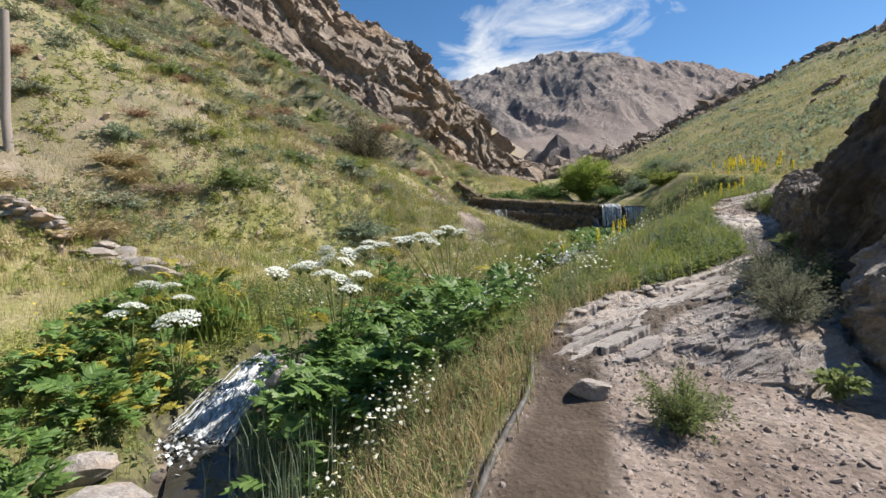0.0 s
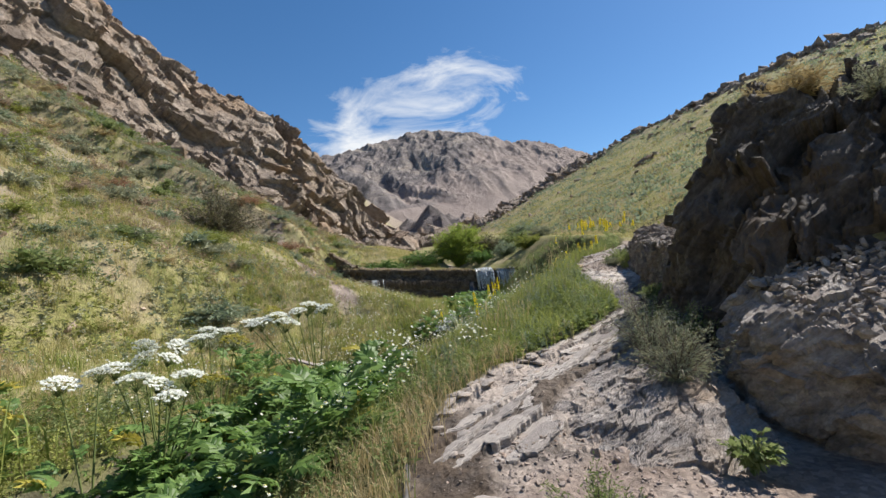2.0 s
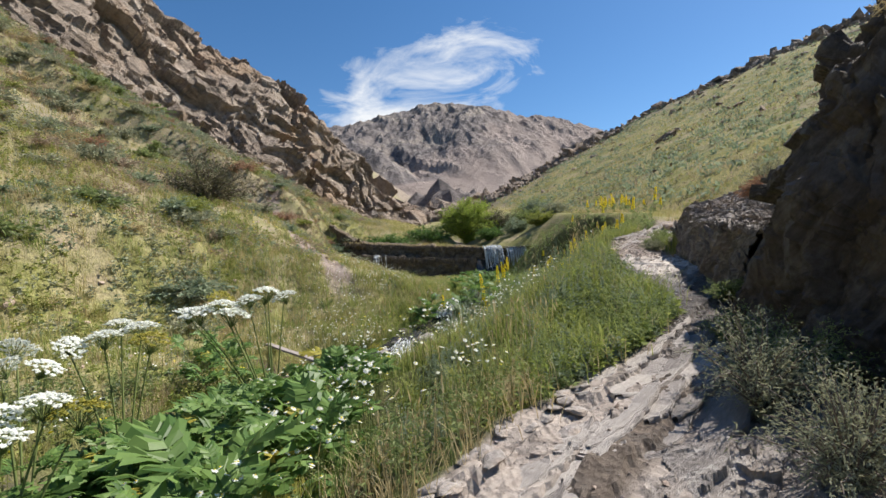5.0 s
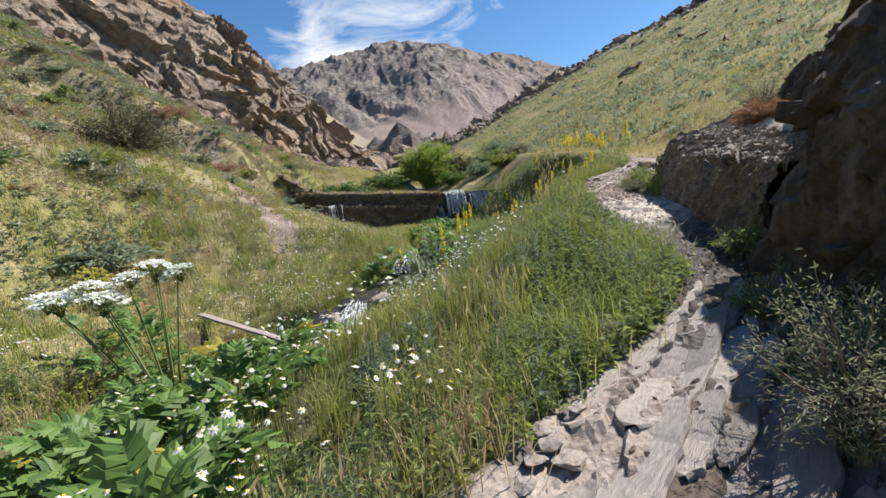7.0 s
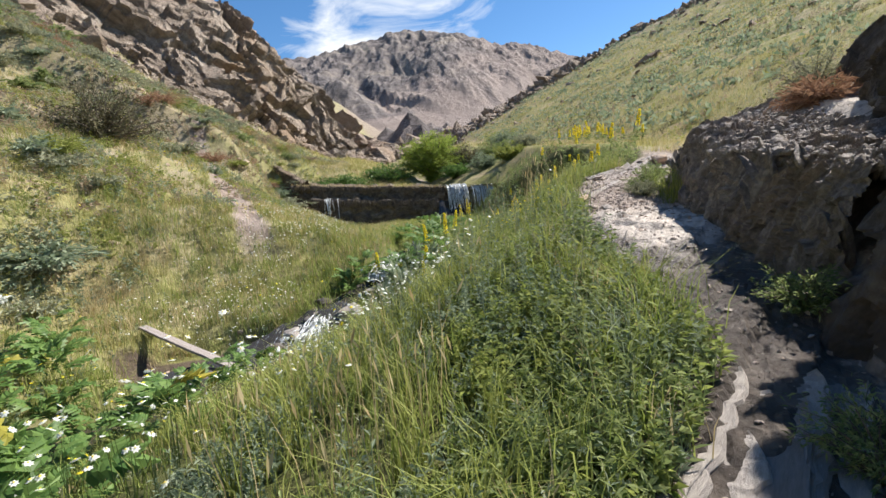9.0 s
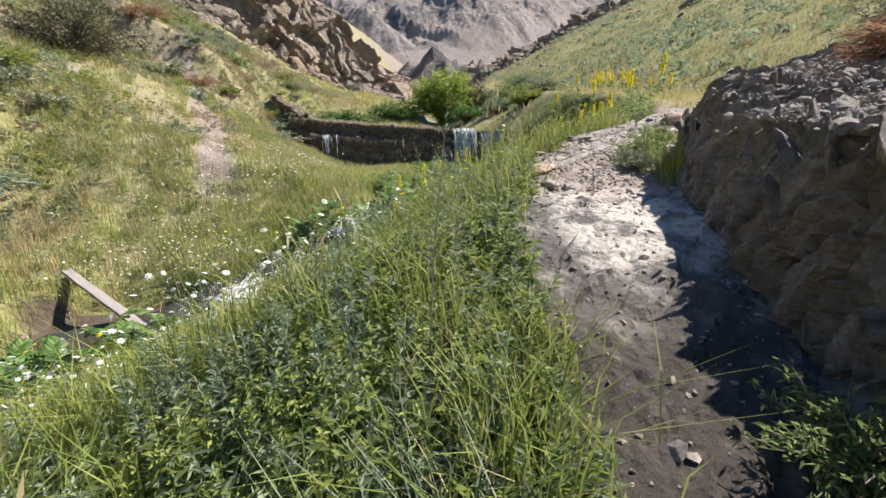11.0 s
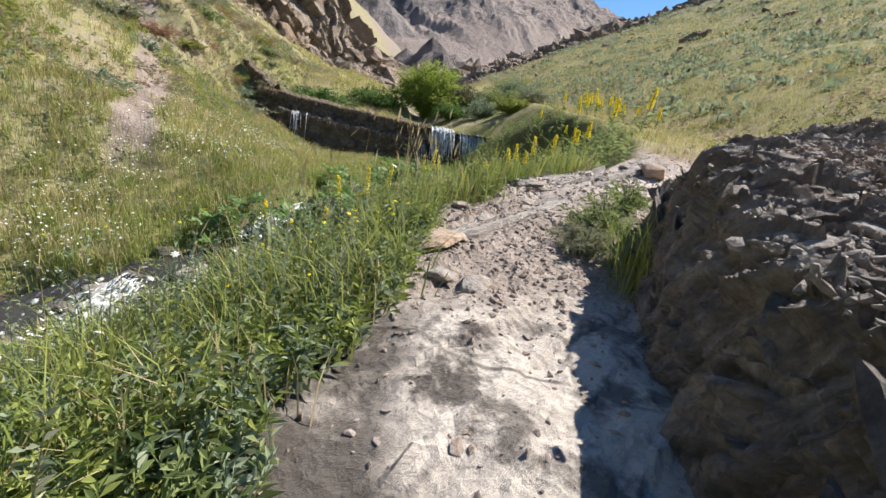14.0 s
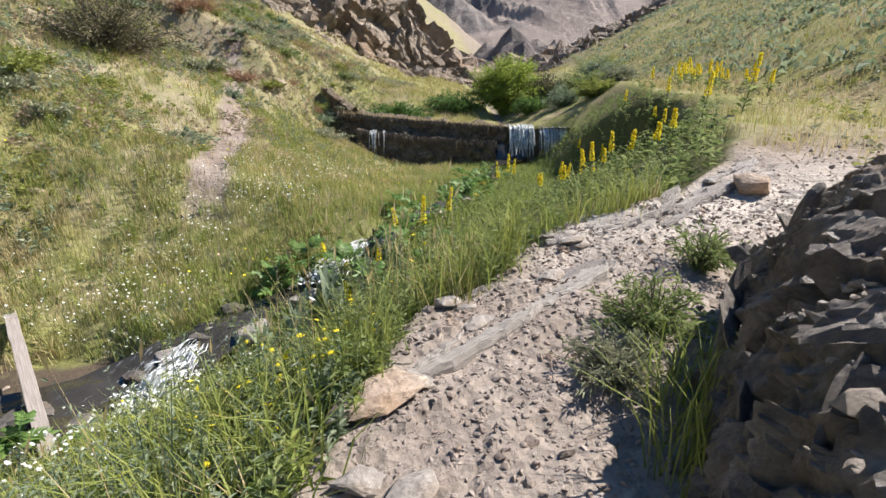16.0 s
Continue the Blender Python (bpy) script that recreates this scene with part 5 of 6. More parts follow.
spots = [(-1.6, 14.6), (-1.2, 13.6), (-0.75, 12.7), (-2.0, 15.5), (-1.8, 13.2), (-1.4, 12.3), (-4.5, 4.9), (-4.15, 4.4), (-4.0, 3.8), (-4.7, 4.3), (0.4, 10.6), (-0.9, 9.9), (1.2, 10.0), (-1.4, 10.4), (-0.6, 11.0), (0.6, 11.5), (4.6, 16.5), (3.7, 16.9), (5.3, 15.4), (5.9, 16.6)]
spots += [(0.9, 12.3), (1.25, 12.8), (0.45, 12.3), (1.55, 12.2), (0.8, 11.7), (1.7, 13.0), (0.1, 11.6), (1.3, 11.4)]
q = np.random.default_rng(61)
for yy in np.arange(5.3, 9.6, 0.46):
    for xx in np.arange(-1.6, 1.2, 0.5):
        a, b = xx + q.normal() * 0.1, yy + q.normal() * 0.1
        if float(hog_ground(np.array([a]), np.array([b]))[0]) > 0.5:
            spots.append((a, b))
for yy in np.arange(16.4, 29, 0.75):
    spots.append((float(stream_at(yy)[0]) + q.choice((-1, 1)) * q.uniform(0.15, 0.6), yy))
for i in range(34):
    a, b = q.uniform(-5.9, -3.9), q.uniform(5.6, 10.2)
    if a < float(stream_at(b)[0]) - 0.55:
        hogweed(a, b, [], 13, 400 + i, "hogweed with yellowing cut leaves on the far bank", int(q.choice((0, 0, 3, 7))))
for yy in np.arange(4.6, 7.6, 0.5):
    for xx in np.arange(-2.3, -0.9, 0.5):
        a, b = xx + q.normal() * 0.12, yy + q.normal() * 0.12
        if a > float(stream_at(b)[0]) + 1.05:
            spots.append((a, b))
for i, (a, b) in enumerate(spots):
    hogweed(a, b, [], 15, 30 + i, plain, 1 if i % 4 == 0 else 0)


# ---------------------------------------------------------------- spikes, shrubs and trees
def spike(x, y, h, seed, group):
    q = np.random.default_rng(seed)
    z = float(land(np.array([x]), np.array([y]))[0])
    root = empty("yellow_spike", pose(x, y, z, q.normal() * 4, q.normal() * 4), "upright flower spike packed with yellow blossoms", "flower", group)
    V, Q = tube(np.array([(0, 0, -0.05), (0.01, 0, h * 0.5), (0, 0, h)]), (0.012, 0.009, 0.004), 5)
    part("stem", raw_mesh("stem", V, Q, STEM), root)
    n = 110
    f = q.uniform(0.55, 1.0, n)
    an = q.uniform(0, 6.28, n)
    rad = 0.045 * (1.25 - f) / 0.6
    V, T = heads(np.stack([rad * np.cos(an), rad * np.sin(an), f * h], -1), 0.024, q, 5, 1.2)
    part("blossom", raw_mesh("blossom", V, T, YELLOW, False), root)
    m = 18
    b = np.stack([0 * f[:m], 0 * f[:m], q.uniform(0, 0.5, m) * h], -1)
    an = q.uniform(0, 6.28, m)
    V, T = leaf_quads(b, np.stack([np.cos(an), np.sin(an), 0 * an + 0.7], -1), 0.2, 0.05, q)
    part("foliage", raw_mesh("foliage", V, T, HERB, False), root)


for i, (a, b, h) in enumerate([(6.0, 17, 1.15), (5.6, 17.1, 1.0), (6.45, 18, 1.05), (4.95, 15, 0.75), (4.15, 17, 0.8), (5.2, 16.2, 0.7), (8.9, 24, 1.3), (8.6, 23.5, 1.1), (9.3, 25, 1.2)]):
    spike(a, b, h, 100 + i, "yellow spikes by the stream")
q = np.random.default_rng(77)
for i in range(52):
    a = 9.5 + 9 * q.random() ** 1.4
    spike(a, 19 + (a - 9) * 0.9 + q.normal() * 2.2, q.uniform(0.55, 1.0), 200 + i, "yellow spikes on the slope")


def shrub(name, x, y, z, rx, ry, rz, n_twig, n_leaf, leaf, mat, seed, label, category="shrub", group="", up=0.35, bare=0.0):
    """Woody twigs fanning from the root, each set with small leaves; an uneven outline."""
    q = np.random.default_rng(seed)
    root = empty(name, pose(x, y, z), label, category, group)
    ps, bases, ways = [], [], []
    for i in range(n_twig):
        d = q.normal(0, 1, 3)
        d[2] = abs(d[2]) * 0.9 + up
        d /= np.linalg.norm(d)
        ln = q.uniform(0.55, 1.12)
        end = d * (rx, ry, rz) * ln
        k = np.linspace(0, 1, 5)[:, None]
        path = end * k + np.array((0, 0, 0.12 * rz)) * np.sin(k * 3.14) + q.normal(0, 0.03, (5, 3)) * (rx, ry, rz) * k
        ps.append(tube(path, np.linspace(0.012, 0.003, 5) * max(rz, 0.5), 4))
        m = n_leaf
        f = q.uniform(bare, 1.0, m)
        p = np.stack([np.interp(f, k[:, 0], path[:, c]) for c in range(3)], -1) + q.normal(0, 0.05, (m, 3)) * (rx, ry, rz)
        bases.append(p), ways.append(d + q.normal(0, 0.7, (m, 3)))
    V, Q = merge(ps)
    part("wood", raw_mesh("wood", V, Q, BARK), root)["kind"] = "stuff"
    V, T = leaf_quads(np.concatenate(bases), np.concatenate(ways), leaf[0] * q.uniform(0.6, 1.3, n_twig * n_leaf), leaf[1], q)
    part("foliage", raw_mesh("foliage", V, T, mat, False), root)["kind"] = "stuff"
    return root


def brow_at(f, into=0.12):
    """A place on top of the outcrop, a share f along its crest."""
    c, b = resample(wall_crest, 100)[int(f * 99)], resample(wall_back, 100)[int(f * 99)]
    return tuple(float(v) for v in c * (1 - into) + b * into - (0, 0, 0.08))


shrub("bush", -5.0, 27.2, 4.45, 2.6, 2.2, 2.6, 130, 60, (0.15, 0.05), DARKBUSH, 1, "dense dark brown-green thorny bush on the slope", "bush", up=0.15, bare=0.35)
shrub("sage_shrub", 3.45, 4.75, 0.42, 0.5, 0.5, 0.62, 70, 90, (0.034, 0.008), SAGE, 2, "grey-green sage shrub at the foot of the boulder")
shrub("sage_shrub", 3.75, 5.5, 0.5, 0.5, 0.5, 0.75, 70, 90, (0.034, 0.008), SAGE, 3, "grey-green sage shrub at the foot of the boulder")
shrub("herb_shrub", 4.3, 5.75, 0.55, 0.6, 0.6, 0.5, 80, 110, (0.032, 0.010), HERB, 4, "dark green shrub in the shade of the outcrop")
shrub("feathery_shrub", 1.75, 3.35, 0.0, 0.34, 0.32, 0.45, 70, 80, (0.04, 0.008), HERB, 5, "feathery green shrub growing from the path")
shrub("herb_shrub", 3.15, 3.75, 0.1, 0.2, 0.2, 0.22, 26, 26, (0.06, 0.03), HERB, 6, "small leafy plant in the boulder's shade")
shrub("sage_shrub", 4.6, 6.55, 0.65, 0.38, 0.35, 0.42, 50, 80, (0.032, 0.008), HERB, 7, "straggly green shrub under the outcrop")
shrub("herb_shrub", 5.4, 7.45, 0.95, 0.3, 0.3, 0.3, 50, 60, (0.035, 0.010), HERB, 8, "dark green shrub in the shade of the outcrop")
shrub("herb_shrub", 7.0, 10.68, 1.6, 0.32, 0.3, 0.3, 44, 40, (0.06, 0.010), HERB, 9, "green tussock at the end of the rock ledge")
shrub("herb_shrub", 6.72, 10.4, 1.54, 0.26, 0.24, 0.22, 40, 40, (0.05, 0.009), SAGE, 10, "dusty low herb on the gravel")
shrub("herb_shrub", 7.6, 11.3, 1.72, 0.28, 0.28, 0.24, 30, 36, (0.06, 0.012), HERB, 11, "low green herb on the slab")
shrub("dry_shrub", *brow_at(0.42), 0.6, 0.6, 0.5, 46, 50, (0.12, 0.01), GRASS_DRY, 12, "orange-dry grass clump on top of the outcrop")
shrub("dry_shrub", *brow_at(0.55), 0.7, 0.6, 0.5, 46, 50, (0.12, 0.01), GRASS_DRY, 13, "orange-dry grass clump on top of the outcrop")
shrub("dry_shrub", 8.2, 9.45, 2.35, 0.45, 0.4, 0.35, 46, 50, (0.11, 0.010), RUSTY, 14, "rusty dry herb on the rubble top")
shrub("sage_shrub", *brow_at(0.3), 0.5, 0.5, 0.45, 40, 46, (0.06, 0.014), SAGE, 15, "sage shrub on the brow of the outcrop")
shrub("sage_shrub", 8.9, 10.0, 2.55, 0.5, 0.5, 0.7, 40, 46, (0.07, 0.016), SAGE, 16, "tall dry shrub on the rubble top")
shrub("willow", 12.2, 42, 2.9, 3.0, 2.7, 3.4, 200, 150, (0.24, 0.07), WILLOW, 17, "bright yellow-green willow behind the weir", "tree", up=0.5)
shrub("willow", 15.2, 41.5, 3.2, 2.3, 2.0, 2.2, 100, 60, (0.22, 0.07), DARKBUSH, 18, "dark green bush beside the willow", "tree", up=0.5)
shrub("willow", 8.5, 41, 2.6, 2.4, 1.6, 1.6, 90, 60, (0.22, 0.08), BROAD, 19, "green bush on the silt above the weir", "tree", up=0.4)
shrub("willow", 4.8, 38.5, 2.3, 2.6, 1.2, 1.1, 90, 60, (0.20, 0.08), BROAD, 20, "low green growth above the weir", "tree", up=0.4)
for i, (a, b, w, h, mat, lab) in enumerate([(14.6, 36.5, 1.5, 1.3, GREYHERB, "grey-green bush on the bank beside the weir"), (16.4, 38.5, 1.8, 1.5, HERB, "green bush on the bank beside the weir"), (13.2, 38.8, 1.6, 1.2, BROAD, "green bush on the bank beside the weir"),
                                            (18.2, 41.0, 2.0, 1.5, GREYHERB, "grey-green bush on the bank above the weir"), (15.6, 34.4, 1.3, 1.1, LIME, "yellow-green bush on the bank beside the weir"), (17.2, 35.4, 1.4, 0.9, SAGE, "pale sage bush on the bank beside the weir"), (19.5, 44, 2.2, 1.6, LIME, "yellow-green bush on the bank above the weir")]):
    shrub("bush", a, b, float(land(np.array([a]), np.array([b]))[0]) - 0.1, w, w * 0.9, h, 70, 60, (0.2, 0.05), mat, 600 + i, lab, "bush", "bushes beside the weir", 0.4)
for k, (mat, nm, lab) in enumerate([(SAGE, "slope_sage", "pale sage in drifts over the sunny slope"), (LIME, "slope_lime_herbs", "yellow-green herbs in drifts over the sunny slope"), (PINKISH, "slope_dry_herbs", "dry brown herbs in drifts over the sunny slope"), (DARKBUSH, "slope_dark_herbs", "dark herbs in drifts over the sunny slope")]):
    P = scatter(9000, 8.5, 48, 11.5, 62, lambda x, y: hill_right(x, y) * smooth(-0.5, 1.5, x - way_at(y)[0]) * patch(x, y, 1.8, 440 + 13 * k, 0.1, 0.4), r)
    stuff(nm, herbs(P, 0.12, 0.32, 9, 0.13, 0.04, r, 0.5), mat, lab, "herb")
# herb clumps over the left slope: a few grown ones and their copies
CLUMPS = []
for i, (mat, name, lab, leaf) in enumerate([
        (SAGE, "sage_clump", "pale grey-green sage clump on the hillside", (0.15, 0.045)), (SAGE, "sage_clump", "pale grey-green sage clump on the hillside", (0.12, 0.04)),
        (GREYHERB, "green_clump", "dull green leafy clump on the hillside", (0.16, 0.05)), (LIME, "lime_clump", "yellow-green herb clump on the hillside", (0.14, 0.03)),
        (PINKISH, "dry_clump", "pinkish dry herb clump on the hillside", (0.14, 0.018)), (RUSTY, "rusty_clump", "rusty red drying herb clump on the hillside", (0.13, 0.02)),
        (HERB, "green_clump", "fresh green leafy clump on the hillside", (0.16, 0.06)), (GRASS_DRY, "straw_clump", "straw-coloured grass clump on the hillside", (0.2, 0.012))]):
    CLUMPS.append(shrub(name, -16 - i, 30, float(land(np.array([-16.0 - i]), np.array([30.0]))[0]) - 0.05, 0.75, 0.75, 0.5, 26, 34, leaf, mat, 300 + i, lab, "shrub", "clumps on the left slope", 0.25))
q = np.random.default_rng(91)
done = 0
while done < 800:
    y = 8 + 42 * q.random() ** 0.9
    x = float(stream_at(y)[0]) - 5.5 - 27 * q.random() ** 0.75
    if np.hypot(x + 5, y - 27) > 2.6:
        near = x > float(stream_at(y)[0]) - 10
        pick = int(q.choice(8, p=(0.22, 0.16, 0.16, 0.12, 0.13, 0.05, 0.08, 0.08)))
        if not near or q.random() < 0.3:
            sc = q.uniform(0.6, 1.6)
            copy_thing(CLUMPS[pick], pose(x, y, float(land(np.array([x]), np.array([y]))[0]) - 0.05, 0, 0, q.uniform(0, 360)) @ Matrix.Diagonal((sc * q.uniform(0.8, 1.4), sc, sc * q.uniform(0.6, 1.0), 1)))
    done += 1
# a patchwork of herbs over the upper left slope
for k, (mat, nm, lab) in enumerate([(SAGE, "hill_sage", "pale sage growing in drifts over the slope"), (LIME, "hill_lime_herbs", "yellow-green herbs in drifts over the slope"),
                                    (PINKISH, "hill_dry_herbs", "pinkish dry herbs in drifts over the slope"), (GREYHERB, "hill_green_herbs", "dull green herbs in drifts over the slope")]):
    P = scatter(24000, -40, 6, 7, 52, lambda x, y: smooth(-5, -9, rel(x, y)[0]) * patch(x, y, 2.2, 140 + 13 * k, 0.05, 0.4), r)
    stuff(nm, herbs(P, 0.15, 0.42, 10, 0.17, 0.06, r, 0.5), mat, lab, "herb")
# thick growth on the far bank of the stream
for k, (mat, nm, lab) in enumerate([(LIME, "far_bank_herbs", "yellow-green herbs crowding the far bank"), (HERB, "far_bank_leaves", "dark green herbs crowding the far bank")]):
    P = scatter(2600, -8, 0, 4.2, 12.5, lambda x, y: smooth(-0.6, -0.9, rel(x, y)[0]) * smooth(-4.5, -2.2, rel(x, y)[0]) * patch(x, y, 0.9, 170 + 13 * k, -0.2, 0.2), r)
    stuff(nm, herbs(P, 0.2, 0.6, 16, 0.10, 0.04, r, 0.5), mat, lab, "herb")
# dark tussocks over the right slope
n = 4200
x, y = r.uniform(14, 100, n), r.uniform(14, 94, n)
d = x - way_at(y)[0]
ok = (d > 3) & (d < 76) & (r.random(n) < 0.25 + 0.75 * patch(x, y, 7, 95, -0.3, 0.3))
P = np.stack([x[ok], y[ok], land(x[ok], y[ok])], -1)
b = np.repeat(P, 12, 0) + r.normal(0, 0.22, (len(P) * 12, 3)) * (1.4, 1, 0.3)
stuff("slope_tussocks", leaf_quads(b, r.normal(0, 0.6, b.shape) + (0, 0, 0.8), 0.42, 0.14, r), GREYHERB, "dull green tussocks dotted over the slope", "grass")
# reeds before the little fall
P = np.stack([r.normal(-1.3, 0.22, 70), r.normal(4.1, 0.35, 70)], -1)
P = np.concatenate([P, np.stack([r.normal(-2.0, 0.2, 40), r.normal(5.0, 0.3, 40)], -1)])
P = np.concatenate([P, land(P[:, 0], P[:, 1])[:, None]], 1)
stuff("reed_grass", blades(P, r.uniform(0.6, 1.25, len(P)), 0.010, r.uniform(0.03, 0.25, len(P)), r), GREYHERB, "tall thin reed stalks in front of the fall", "grass")


# broad upright dock leaves beside the upper stream
for i, (a, b) in enumerate([(4.05, 15.3), (3.75, 14.9), (4.4, 15.9), (4.9, 16.5), (5.3, 17.2), (4.6, 15.4), (5.5, 16.3)]):
    root = empty("dock_plant", pose(a, b, float(land(np.array([a]), np.array([b]))[0]) - 0.02), "dock with broad upright grey-green leaves", "plant", "docks by the stream")
    V, T = blades(r.normal(0, 0.09, (18, 3)) * (1, 1, 0), r.uniform(0.4, 0.8, 18), 0.13, r.uniform(0.1, 0.45, 18), r, 0.3)
    part("foliage", raw_mesh("dock_leaves", V, T, GREYHERB, False), root)["kind"] = "stuff"
# sword-leaved clump on the far bank
P = np.stack([r.normal(-4.5, 0.38, 260), r.normal(8.7, 0.3, 260)], -1)
P = np.concatenate([P, land(P[:, 0], P[:, 1])[:, None]], 1)
stuff("sword_leaves", blades(P, r.uniform(0.6, 1.35, len(P)), 0.032, r.uniform(0.15, 0.7, len(P)), r, 0.8), GRASS_LUSH, "tall arching sword-leaved clump on the far bank", "reeds")


def grass_tuft(x, y, z, n, h, spread_r, mat, seed, label):
    q = np.random.default_rng(seed)
    root = empty("grass_tuft", pose(x, y, z), label, "grass")
    b = np.stack([q.normal(0, spread_r, n), q.normal(0, spread_r, n), 0 * np.ones(n)], -1)
    V, T = blades(b, q.uniform(h * 0.5, h, n), 0.007, q.uniform(0.1, 0.8, n), q)
    part("grass_blade", raw_mesh("grass_blade", V, T, mat, False), root)["kind"] = "stuff"


grass_tuft(6.78, 9.95, 1.42, 90, 0.62, 0.07, LIME, 1, "tall yellow-green grass tuft at the ledge's foot")
grass_tuft(6.9, 10.25, 1.5, 70, 0.5, 0.09, GRASS_LUSH, 2, "green grass tuft at the ledge's foot")
grass_tuft(4.55, 7.65, 0.9, 160, 0.6, 0.13, GRASS_LUSH, 3, "fountain of long fresh grass on the rim")
grass_tuft(4.25, 7.45, 0.8, 140, 0.55, 0.12, GREYHERB, 4, "fountain of long pale grass on the rim")
grass_tuft(4.75, 8.1, 0.95, 120, 0.5, 0.12, LIME, 5, "fountain of long fresh grass on the rim")

# ---------------------------------------------------------------- stones, timber, pipe
ICO = bmesh.new()
bmesh.ops.create_icosphere(ICO, subdivisions=3, radius=1.0)
ICO_V = np.array([v.co[:] for v in ICO.verts])
ICO_V /= np.linalg.norm(ICO_V, axis=1, keepdims=True)
ICO_T = np.array([[v.index for v in f.verts] for f in ICO.faces])
ICO2 = bmesh.new()
bmesh.ops.create_icosphere(ICO2, subdivisions=1, radius=1.0)
ICO2_V = np.array([v.co[:] for v in ICO2.verts])
ICO2_V /= np.linalg.norm(ICO2_V, axis=1, keepdims=True)
ICO2_T = np.array([[v.index for v in f.verts] for f in ICO2.faces])
ICO.free(), ICO2.free()


def stone_points(seed, size, base_v=ICO_V, cuts=13, chip=0.05):
    """A broken stone: a ball cut by random planes, flattened, with chipped faces."""
    q = np.random.default_rng(seed)
    n = q.normal(0, 1, (cuts, 3))
    n /= np.linalg.norm(n, axis=1, keepdims=True)
    d = q.uniform(0.55, 0.95, cuts)
    dots = base_v @ n.T
    rr = np.min(np.where(dots > 0.05, d / np.maximum(dots, 0.05), 9), axis=1)
    rr = np.minimum(rr, 1.25)
    v = base_v * rr[:, None]
    v = v * (1 + chip * fbm(v[:, 0] * 3 + seed, v[:, 1] * 3, v[:, 2] * 3, 3))[:, None]
    return v * size


def stone(name, x, y, size, seed, label, rz=0.0, sink=0.3, mat=None, tilt=(0, 0), z=None, group=""):
    v = stone_points(seed, size)
    me = raw_mesh(name, v, ICO_T, mat or STONE, False)
    zz = float(land(np.array([x]), np.array([y]))[0]) if z is None else z
    ob = new(name, me)
    ob.matrix_world = pose(x, y, zz + size[2] * (1 - 2 * sink) * 0.75, tilt[0], tilt[1], rz)
    return tagged(ob, label, "stone", group)


TAN = rock_mat("tan_stone", (0.30, 0.22, 0.16), (0.48, 0.37, 0.29), (0.62, 0.52, 0.43), 5.0, (10, 5, 0), 0.02, 3.0)
BROWNSTONE = rock_mat("brown_chips", (0.19, 0.15, 0.125), (0.34, 0.28, 0.245), (0.50, 0.43, 0.38), 5.0, (10, 5, 0), 0.01, 3.0)
DARKSTONE = rock_mat("wet_dark_stone", (0.06, 0.052, 0.048), (0.13, 0.115, 0.105), (0.24, 0.22, 0.20), 3.0, (0, 0, 0), 0.02, 2.0)
stone("path_stone", 1.28, 3.87, (0.19, 0.14, 0.085), 1, "grey flat stone lying on the damp path", 10, 0.1)
stone("tan_slab", 5.72, 10.28, (0.20, 0.11, 0.065), 2, "tan flat stone beside yellow flowers", 28, 0.15, TAN, (8, -12))
stone("white_stone", 8.75, 12.5, (0.17, 0.12, 0.13), 3, "pale angular stone at the rock's end", 20, 0.2, TAN)
stone("stream_boulder", -3.38, 4.4, (0.44, 0.30, 0.24), 4, "smooth brown boulder beside the stream", 15, 0.25)
stone("stream_boulder", -3.9, 4.9, (0.34, 0.24, 0.16), 5, "grey boulder on the stream bank", 40, 0.25)
stone("stream_boulder", -3.6, 3.9, (0.3, 0.25, 0.14), 6, "broken brown stone at the waterside", 70, 0.25)
stone("stream_boulder", -2.05, 6.35, (0.40, 0.17, 0.24), 7, "pale angular slab beside the foaming fall", 38, 0.2, None, (15, 10), -0.85)
stone("stream_boulder", -2.4, 7.9, (0.3, 0.25, 0.2), 8, "wet dark rock at the head of the fall", 20, 0.3, DARKSTONE)
stone("stream_boulder", -1.9, 8.9, (0.22, 0.16, 0.14), 9, "brown stone above the fall", 20, 0.2)
q = np.random.default_rng(5)
for i in range(60):
    y = q.choice((q.uniform(13, 15.5), q.uniform(15, 22), q.uniform(4, 13)))
    xs_, zw_ = stream_at(y)
    sd = q.choice((-1, 1))
    s = q.uniform(0.08, 0.24)
    stone("bank_stone", float(xs_) + sd * q.uniform(0.25, 0.75), y, (s * 1.2, s, s * 0.7), 40 + i, "wet dark stone in the stream bed", q.uniform(0, 360), 0.3, DARKSTONE if q.random() < 0.6 else STONE, (0, 0), float(zw_) - 0.10, "stones in the stream")
for i, (a, b, s) in enumerate([(4.75, 17.2, 0.4), (5.2, 18.0, 0.45), (4.1, 16.4, 0.33), (5.9, 18.9, 0.4), (3.4, 15.6, 0.34)]):
    stone("stream_rock", a, b, (s * 1.3, s, s * 0.6), 120 + i, "grey boulder that the stream runs round", 33 * i, 0.25, DARKSTONE if i % 2 else STONE, group="boulders in the stream")
